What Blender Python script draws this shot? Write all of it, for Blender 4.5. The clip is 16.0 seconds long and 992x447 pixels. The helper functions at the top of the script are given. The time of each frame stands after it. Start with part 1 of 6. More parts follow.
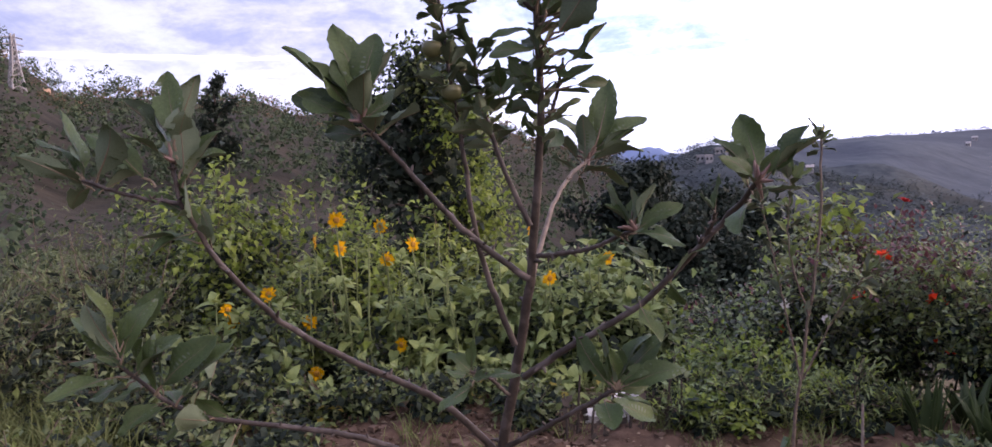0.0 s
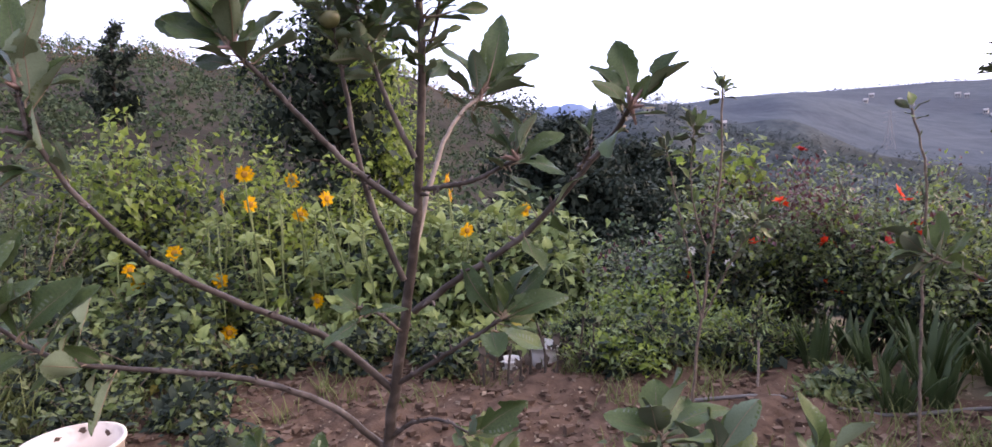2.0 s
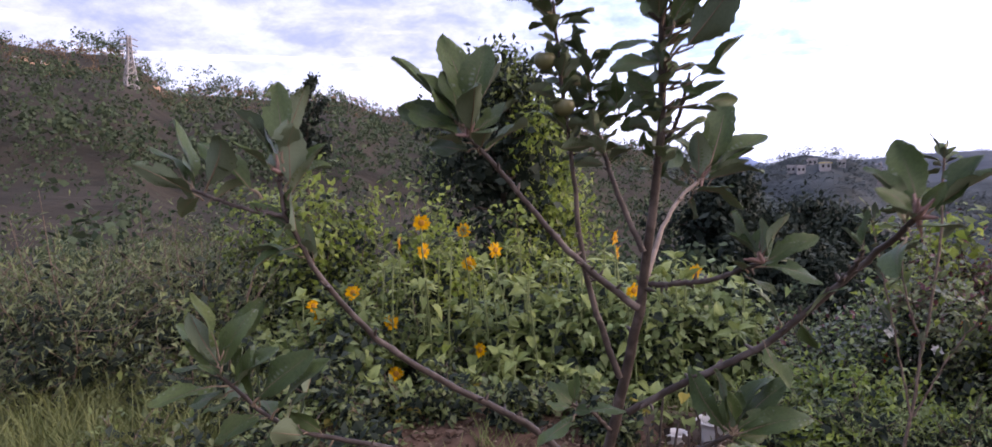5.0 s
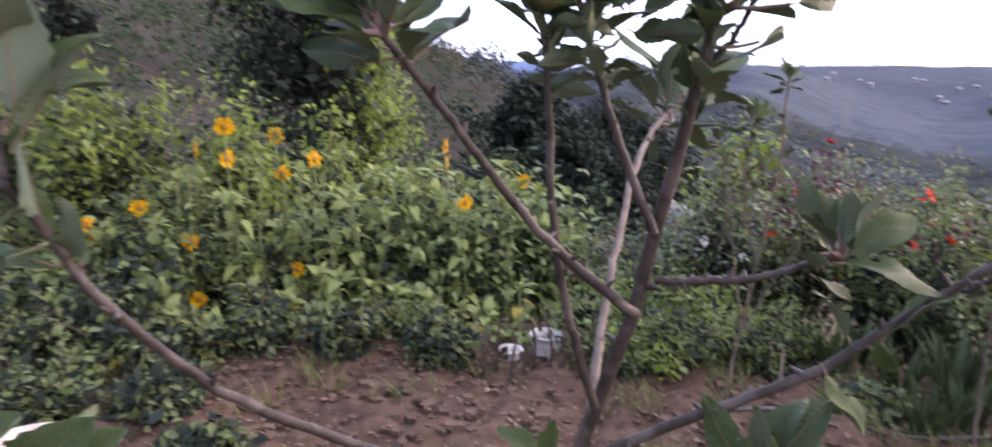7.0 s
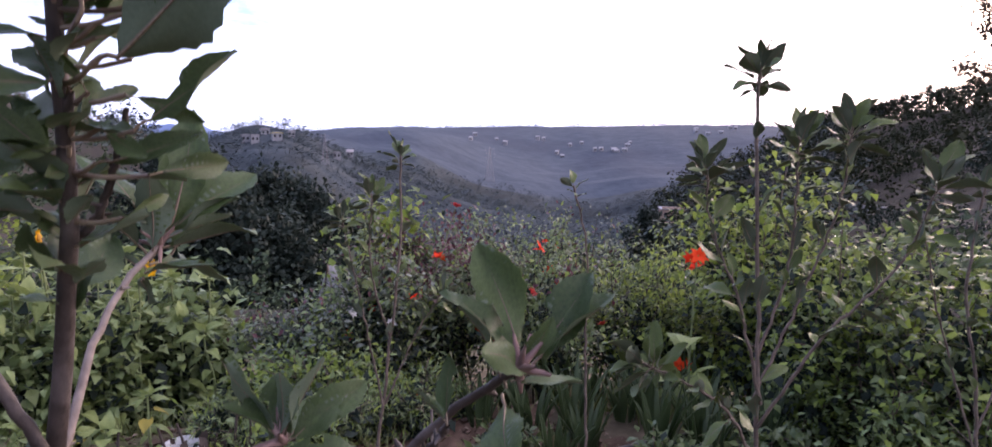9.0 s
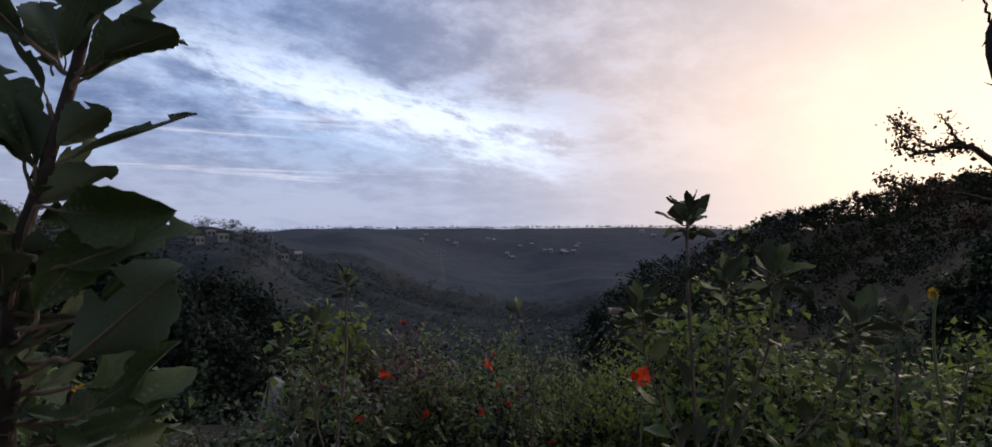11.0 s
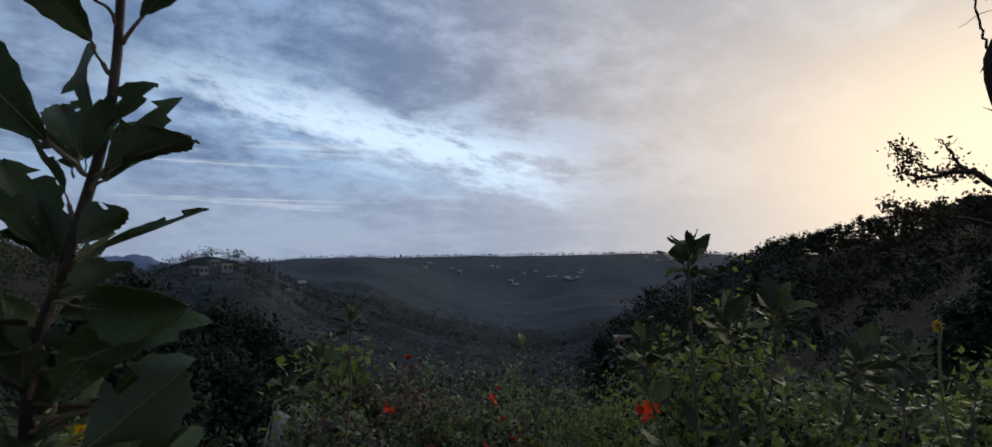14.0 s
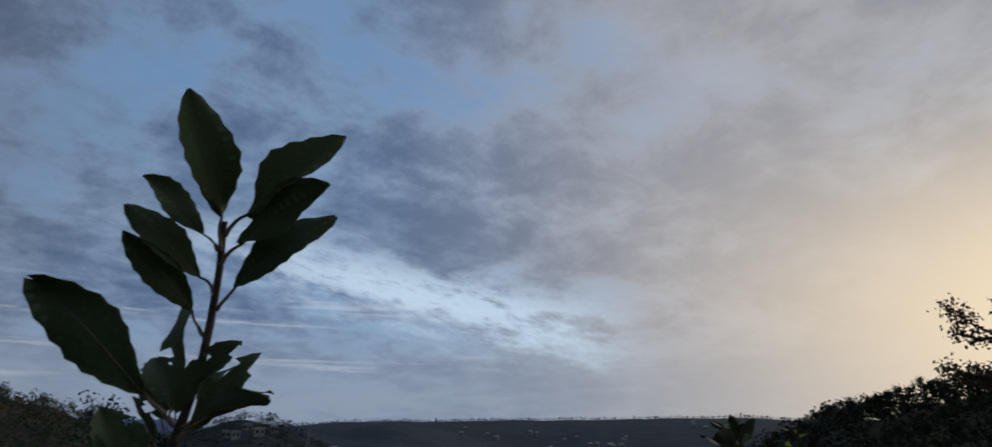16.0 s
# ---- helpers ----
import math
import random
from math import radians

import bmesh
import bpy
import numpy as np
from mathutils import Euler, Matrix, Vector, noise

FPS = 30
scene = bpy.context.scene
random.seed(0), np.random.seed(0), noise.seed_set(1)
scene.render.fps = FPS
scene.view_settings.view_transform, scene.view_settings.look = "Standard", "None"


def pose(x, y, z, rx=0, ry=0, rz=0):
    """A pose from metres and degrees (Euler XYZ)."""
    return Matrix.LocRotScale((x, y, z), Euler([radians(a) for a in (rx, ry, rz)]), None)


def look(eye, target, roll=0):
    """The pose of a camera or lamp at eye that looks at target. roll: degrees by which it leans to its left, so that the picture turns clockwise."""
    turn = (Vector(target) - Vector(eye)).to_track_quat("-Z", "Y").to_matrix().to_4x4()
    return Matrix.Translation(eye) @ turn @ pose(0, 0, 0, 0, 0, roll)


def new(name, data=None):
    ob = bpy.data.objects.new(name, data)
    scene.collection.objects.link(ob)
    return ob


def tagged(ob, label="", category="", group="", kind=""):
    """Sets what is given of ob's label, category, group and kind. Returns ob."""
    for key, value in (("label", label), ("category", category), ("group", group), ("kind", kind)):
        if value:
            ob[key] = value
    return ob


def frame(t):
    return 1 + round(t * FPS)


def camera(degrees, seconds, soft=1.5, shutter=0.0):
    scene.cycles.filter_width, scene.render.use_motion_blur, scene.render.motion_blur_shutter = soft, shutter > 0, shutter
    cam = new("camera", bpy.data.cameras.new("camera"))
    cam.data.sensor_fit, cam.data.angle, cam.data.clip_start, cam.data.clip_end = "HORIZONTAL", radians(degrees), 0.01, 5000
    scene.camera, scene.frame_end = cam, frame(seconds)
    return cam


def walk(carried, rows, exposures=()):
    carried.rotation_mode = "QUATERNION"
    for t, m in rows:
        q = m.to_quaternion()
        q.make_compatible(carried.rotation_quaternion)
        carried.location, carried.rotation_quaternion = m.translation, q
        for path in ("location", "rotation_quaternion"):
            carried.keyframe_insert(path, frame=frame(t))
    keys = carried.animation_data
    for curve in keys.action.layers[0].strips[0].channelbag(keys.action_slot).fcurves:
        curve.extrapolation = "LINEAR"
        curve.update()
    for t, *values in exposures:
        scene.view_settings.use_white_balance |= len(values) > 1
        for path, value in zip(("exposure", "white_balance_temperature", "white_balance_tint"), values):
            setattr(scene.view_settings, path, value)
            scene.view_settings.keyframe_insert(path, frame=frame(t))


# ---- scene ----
cam = camera(72.5, 16.0, shutter=0.4)
PATH = [
    (0, (0.052, 0.095, 1.369), (0.073, 2.089, 1.221), -2.5),
    (0.5, (0.06, 0.103, 1.36), (0.08, 2.095, 1.179), -3.7),
    (1, (0.081, 0.107, 1.33), (0.202, 2.08, 1.024), -4.3),
    (1.5, (0.094, 0.099, 1.331), (0.283, 2.068, 1.033), -4.2),
    (2, (0.1, 0.095, 1.335), (0.337, 2.06, 1.051), -2.7),
    (2.5, (0.098, 0.094, 1.339), (0.347, 2.061, 1.077), -2.3),
    (3, (0.089, 0.092, 1.348), (0.294, 2.07, 1.133), -2.3),
    (3.5, (0.068, 0.079, 1.376), (0.196, 2.069, 1.229), -1.9),
    (4, (0.036, 0.054, 1.401), (0.04, 2.052, 1.3), -1.7),
    (4.2, (0.015, 0.041, 1.411), (-0.078, 2.038, 1.358), -1.0),
    (6.3, (0.015, 0.417, 1.343), (-0.23, 2.38, 1.05), -1.0),
    (6.5, (-0.046, 0.434, 1.358), (-0.142, 2.412, 1.08), -0.2),
    (7, (-0.108, 0.478, 1.415), (0.244, 2.402, 0.994), 1.6),
    (7.5, (-0.052, 0.512, 1.39), (0.611, 2.332, 0.892), 1.8),
    (8, (-0.006, 0.499, 1.411), (0.9, 2.24, 1.029), 0.9),
    (8.3, (0.042, 0.497, 1.438), (1.122, 2.149, 1.118), 0.9),
    (8.5, (0.059, 0.503, 1.447), (1.209, 2.112, 1.146), 1.3),
    (9, (0.081, 0.497, 1.483), (1.298, 2.067, 1.254), 0.4),
    (9.5, (0.079, 0.5, 1.512), (1.324, 2.059, 1.372), 1.4),
    (10, (0.064, 0.475, 1.542), (1.342, 2.013, 1.491), 0.4),
    (10.2, (0.072, 0.467, 1.551), (1.374, 1.985, 1.531), 0.0),
    (12.3, (0.063, 0.445, 1.614), (1.403, 1.923, 1.753), 0.5),
    (12.5, (0.064, 0.44, 1.614), (1.406, 1.916, 1.76), 0.2),
    (13, (0.075, 0.438, 1.612), (1.42, 1.912, 1.744), -0.0),
    (13.5, (0.074, 0.44, 1.613), (1.417, 1.916, 1.74), -0.4),
    (14, (0.059, 0.44, 1.618), (1.382, 1.932, 1.77), -0.1),
    (14.5, (0.053, 0.431, 1.628), (1.355, 1.936, 1.833), -0.4),
    (15, (0.056, 0.419, 1.645), (1.373, 1.857, 2.088), 0.6),
    (15.5, (0.036, 0.388, 1.668), (1.306, 1.811, 2.27), -0.2),
    (16, (0.019, 0.396, 1.665), (1.201, 1.889, 2.277), 0.2),
]
EXPOSURES = [(0, 2.36, 6800, 40), (0.5, 2.46, 6800, 38), (1, 2.86, 6800, 35), (2, 2.91, 6800, 35), (3.5, 2.41, 6800, 36), (4.2, 2.21, 6800, 37), (6.3, 3.01, 6700, 35), (7, 3.0, 6600, 35), (7.5, 3.39, 6500, 35), (8, 3.47, 6400, 35), (8.5, 3.02, 6400, 38), (9, 2.57, 6400, 40), (9.5, 1.67, 6560, 41), (10, 0.97, 6800, 38), (10.2, 0.87, 6800, 35), (12.3, 0.32, 6450, 14), (14.8, 0.27, 6400, 13), (16, -0.18, 6350, 12)]
walk(cam, [(t, look(eye, target, roll)) for t, eye, target, roll in PATH], EXPOSURES)

# ---- world, sun ----
SUN_AZ, SUN_EL = 79.0, 9.0


def build_world():
    w = bpy.data.worlds.new("dusk_sky")
    scene.world = w
    w.use_nodes = True
    nt = w.node_tree
    nt.nodes.clear()
    N, L = nt.nodes, nt.links

    def put(sock, v):
        if hasattr(v, "links"):
            L.new(v, sock)
        elif v is not None:
            sock.default_value = v

    def m(op, a, b=None, c=None, clamp=False):
        n = N.new("ShaderNodeMath")
        n.operation, n.use_clamp = op, clamp
        for i, v in enumerate((a, b, c)):
            put(n.inputs[i], v)
        return n.outputs[0]

    def step(v, lo, hi):
        n = N.new("ShaderNodeMapRange")
        n.interpolation_type = "SMOOTHSTEP"
        put(n.inputs["Value"], v)
        n.inputs["From Min"].default_value, n.inputs["From Max"].default_value = lo, hi
        return n.outputs[0]

    def mix(f, a, b):
        n = N.new("ShaderNodeMix")
        n.data_type = "RGBA"
        put(n.inputs[0], f)
        for s, v in ((n.inputs[6], a), (n.inputs[7], b)):
            put(s, (*v, 1) if isinstance(v, tuple) else v)
        return n.outputs[2]

    def tex(vec, scale, detail, rough, dist=0.0):
        n = N.new("ShaderNodeTexNoise")
        put(n.inputs["Vector"], vec)
        n.inputs["Scale"].default_value, n.inputs["Detail"].default_value = scale, detail
        n.inputs["Roughness"].default_value, n.inputs["Distortion"].default_value = rough, dist
        return n.outputs["Fac"]

    def combine(x, y, z):
        n = N.new("ShaderNodeCombineXYZ")
        for i, v in enumerate((x, y, z)):
            put(n.inputs[i], v)
        return n.outputs[0]

    d = N.new("ShaderNodeTexCoord").outputs["Generated"]
    s = N.new("ShaderNodeSeparateXYZ")
    L.new(d, s.inputs[0])
    x, y, z = s.outputs
    el = m("MULTIPLY", m("ARCSINE", z), 57.2958)
    az = m("MULTIPLY", m("ARCTAN2", x, y), 57.2958)
    zz = m("ADD", m("MAXIMUM", z, 0.0), 0.26)
    flat = combine(m("DIVIDE", x, zz), m("DIVIDE", y, zz), 0.0)
    fine = tex(flat, 4.6, 12, 0.66, 0.2)
    broad = tex(flat, 1.1, 5, 0.55, 0.1)
    wisp = tex(combine(m("MULTIPLY", az, 0.085), m("MULTIPLY", m("ADD", el, m("MULTIPLY", az, 0.2)), 0.24), 5.3), 1.7, 12, 0.68, 0.12)

    # the cloud sheet, slate to pale grey
    body = m("ADD", m("MULTIPLY", fine, 0.75), m("MULTIPLY", broad, 0.5))
    tone = step(az, 22.0, 62.0)
    cloud = mix(step(body, 0.47, 0.79), mix(tone, (0.100, 0.165, 0.285), (0.34, 0.35, 0.38)), mix(tone, (0.29, 0.40, 0.57), (0.52, 0.515, 0.515)))
    # an even grey sheet away from the sunset
    away = m("SUBTRACT", 1.0, step(az, -12.0, 16.0))
    cloud = mix(away, cloud, mix(step(body, 0.48, 0.74), (0.100, 0.133, 0.195), (0.180, 0.218, 0.280)))
    # clear sky seen through the holes
    sky = N.new("ShaderNodeTexSky")
    sky.sky_type, sky.sun_disc = "NISHITA", False
    sky.sun_elevation, sky.sun_rotation = radians(SUN_EL), radians(SUN_AZ)
    sk = N.new("ShaderNodeVectorMath")
    sk.operation = "SCALE"
    L.new(sky.outputs[0], sk.inputs[0])
    sk.inputs["Scale"].default_value = 0.10
    clear = mix(0.6, sk.outputs[0], (0.17, 0.37, 0.68))
    holes = m("MULTIPLY", step(m("ADD", m("MULTIPLY", broad, 0.7), m("MULTIPLY", fine, 0.5)), 0.575, 0.72), 0.85)
    left = m("SUBTRACT", 1.0, step(az, 28.0, 60.0))
    col = mix(m("MULTIPLY", m("MULTIPLY", holes, m("SUBTRACT", 1.0, m("MULTIPLY", away, 0.85))), m("ADD", m("MULTIPLY", left, 0.7), 0.3)), cloud, clear)
    # pale band low over the hills
    low = m("SUBTRACT", 1.0, step(el, 3.0, 11.0))
    col = mix(m("MULTIPLY", low, 0.75), col, (0.29, 0.35, 0.44))
    # the long bright break in the clouds
    centre = m("SUBTRACT", 14.2, m("MULTIPLY", m("SUBTRACT", az, 20.0), 0.2))
    off = m("SUBTRACT", m("ADD", el, m("MULTIPLY", m("SUBTRACT", wisp, 0.5), 11.0)), centre)
    gap = m("EXPONENT", m("MULTIPLY", m("MULTIPLY", off, off), -0.20))
    gap = m("MULTIPLY", gap, m("MULTIPLY", step(az, 2.0, 30.0), m("SUBTRACT", 1.0, step(az, 43.0, 53.0))))
    col = mix(m("MULTIPLY", gap, step(wisp, 0.31, 0.52)), col, (0.58, 0.74, 0.88))
    # streaks under the break
    streak = m("MULTIPLY", step(tex(combine(m("MULTIPLY", az, 0.03), m("MULTIPLY", el, 0.5), 4.2), 1.5, 6, 0.6, 0.3), 0.54, 0.68), m("MULTIPLY", step(el, 3.0, 5.5), m("SUBTRACT", 1.0, step(el, 9.0, 13.0))))
    col = mix(m("MULTIPLY", streak, m("MULTIPLY", left, 0.55)), col, (0.62, 0.68, 0.74))
    # the veil of cloud on the sunset side, pale and warm
    veil = m("MULTIPLY", step(az, 38.0, 76.0), m("SUBTRACT", 1.0, step(m("ADD", el, m("MULTIPLY", fine, 9.0)), 13.0, 31.0)))
    veil = m("MULTIPLY", veil, m("SUBTRACT", 1.0, step(az, 125.0, 165.0)))
    col = mix(m("MULTIPLY", veil, 0.92), col, (0.62, 0.55, 0.475))
    da, de = m("SUBTRACT", az, SUN_AZ + 2), m("SUBTRACT", el, SUN_EL - 1.0)
    glow = m("EXPONENT", m("MULTIPLY", m("ADD", m("MULTIPLY", da, da), m("MULTIPLY", m("MULTIPLY", de, de), 2.4)), -0.0042))
    col = mix(m("MULTIPLY", glow, 0.9), col, (1.1, 0.90, 0.60))
    # the half of the sky turned away from the sunset is duller
    facing = m("COSINE", m("MULTIPLY", m("SUBTRACT", az, SUN_AZ), 0.0174533))
    dull = m("ADD", 0.88, m("MULTIPLY", step(facing, -0.75, 0.7), 0.12))
    fade = N.new("ShaderNodeVectorMath")
    fade.operation = "SCALE"
    L.new(col, fade.inputs[0])
    L.new(dull, fade.inputs["Scale"])
    col = fade.outputs[0]
    bg = N.new("ShaderNodeBackground")
    L.new(col, bg.inputs[0])
    out = N.new("ShaderNodeOutputWorld")
    L.new(bg.outputs[0], out.inputs[0])


build_world()
sun = new("sun", bpy.data.lights.new("sun", "SUN"))
sun.data.energy, sun.data.angle, sun.data.color = 0.5, radians(25), (1.0, 0.86, 0.66)
sun.matrix_world = look((0, 0, 30), (-30 * math.sin(radians(SUN_AZ)), -30 * math.cos(radians(SUN_AZ)), 30 - 30 * math.tan(radians(14))))

# ---- materials ----


def material(name, colour, colour2=None, rough=0.7, scale=20.0, through_light=0.0, bump=0.0, bump_scale=60.0, per="none", metal=0.0, spec=0.35, detail=4.0, patch=0.0, patch_colour=None, patch_scale=3.0):
    """Two colours mixed by grain, and by a random value for each island or object; through_light: share of light let through, for leaves."""
    mt = bpy.data.materials.new(name)
    mt.use_nodes = True
    nt = mt.node_tree
    N, L = nt.nodes, nt.links
    b = N["Principled BSDF"]
    b.inputs["Roughness"].default_value, b.inputs["Metallic"].default_value = rough, metal
    b.inputs["Specular IOR Level"].default_value = spec
    co = N.new("ShaderNodeTexCoord").outputs["Object"]
    tx = N.new("ShaderNodeTexNoise")
    L.new(co, tx.inputs["Vector"])
    tx.inputs["Scale"].default_value, tx.inputs["Detail"].default_value = scale, detail
    fac = tx.outputs["Fac"]
    rp = N.new("ShaderNodeMapRange")
    rp.inputs["From Min"].default_value, rp.inputs["From Max"].default_value = 0.32, 0.68
    L.new(fac, rp.inputs["Value"])
    fac = rp.outputs[0]
    if per != "none":
        src = N.new("ShaderNodeNewGeometry").outputs["Random Per Island"] if per == "island" else N.new("ShaderNodeObjectInfo").outputs["Random"]
        av = N.new("ShaderNodeMath")
        av.operation = "MULTIPLY_ADD"
        L.new(fac, av.inputs[0])
        av.inputs[1].default_value = 0.35
        sc = N.new("ShaderNodeMath")
        sc.operation = "MULTIPLY"
        L.new(src, sc.inputs[0])
        sc.inputs[1].default_value = 0.65
        L.new(sc.outputs[0], av.inputs[2])
        fac = av.outputs[0]
    mx = N.new("ShaderNodeMix")
    mx.data_type = "RGBA"
    L.new(fac, mx.inputs[0])
    mx.inputs[6].default_value = (*colour, 1)
    mx.inputs[7].default_value = (*(colour2 or [c * 1.5 for c in colour]), 1)
    col = mx.outputs[2]
    if patch_colour:
        pt = N.new("ShaderNodeTexNoise")
        L.new(co, pt.inputs["Vector"])
        pt.inputs["Scale"].default_value, pt.inputs["Detail"].default_value = patch_scale, 5
        pr = N.new("ShaderNodeMapRange")
        pr.inputs["From Min"].default_value, pr.inputs["From Max"].default_value = 0.52, 0.62
        pr.inputs["To Max"].default_value = patch
        L.new(pt.outputs["Fac"], pr.inputs["Value"])
        m2 = N.new("ShaderNodeMix")
        m2.data_type = "RGBA"
        L.new(pr.outputs[0], m2.inputs[0])
        L.new(col, m2.inputs[6])
        m2.inputs[7].default_value = (*patch_colour, 1)
        col = m2.outputs[2]
    L.new(col, b.inputs["Base Color"])
    if bump:
        bt = N.new("ShaderNodeTexNoise")
        L.new(co, bt.inputs["Vector"])
        bt.inputs["Scale"].default_value, bt.inputs["Detail"].default_value = bump_scale, 6
        bp = N.new("ShaderNodeBump")
        bp.inputs["Strength"].default_value = bump
        bp.inputs["Distance"].default_value = 0.5 / bump_scale
        L.new(bt.outputs["Fac"], bp.inputs["Height"])
        L.new(bp.outputs[0], b.inputs["Normal"])
    if through_light:
        tr = N.new("ShaderNodeBsdfTranslucent")
        L.new(col, tr.inputs["Color"])
        ms = N.new("ShaderNodeMixShader")
        ms.inputs[0].default_value = through_light
        L.new(b.outputs[0], ms.inputs[1])
        L.new(tr.outputs[0], ms.inputs[2])
        L.new(ms.outputs[0], N["Material Output"].inputs["Surface"])
    return mt


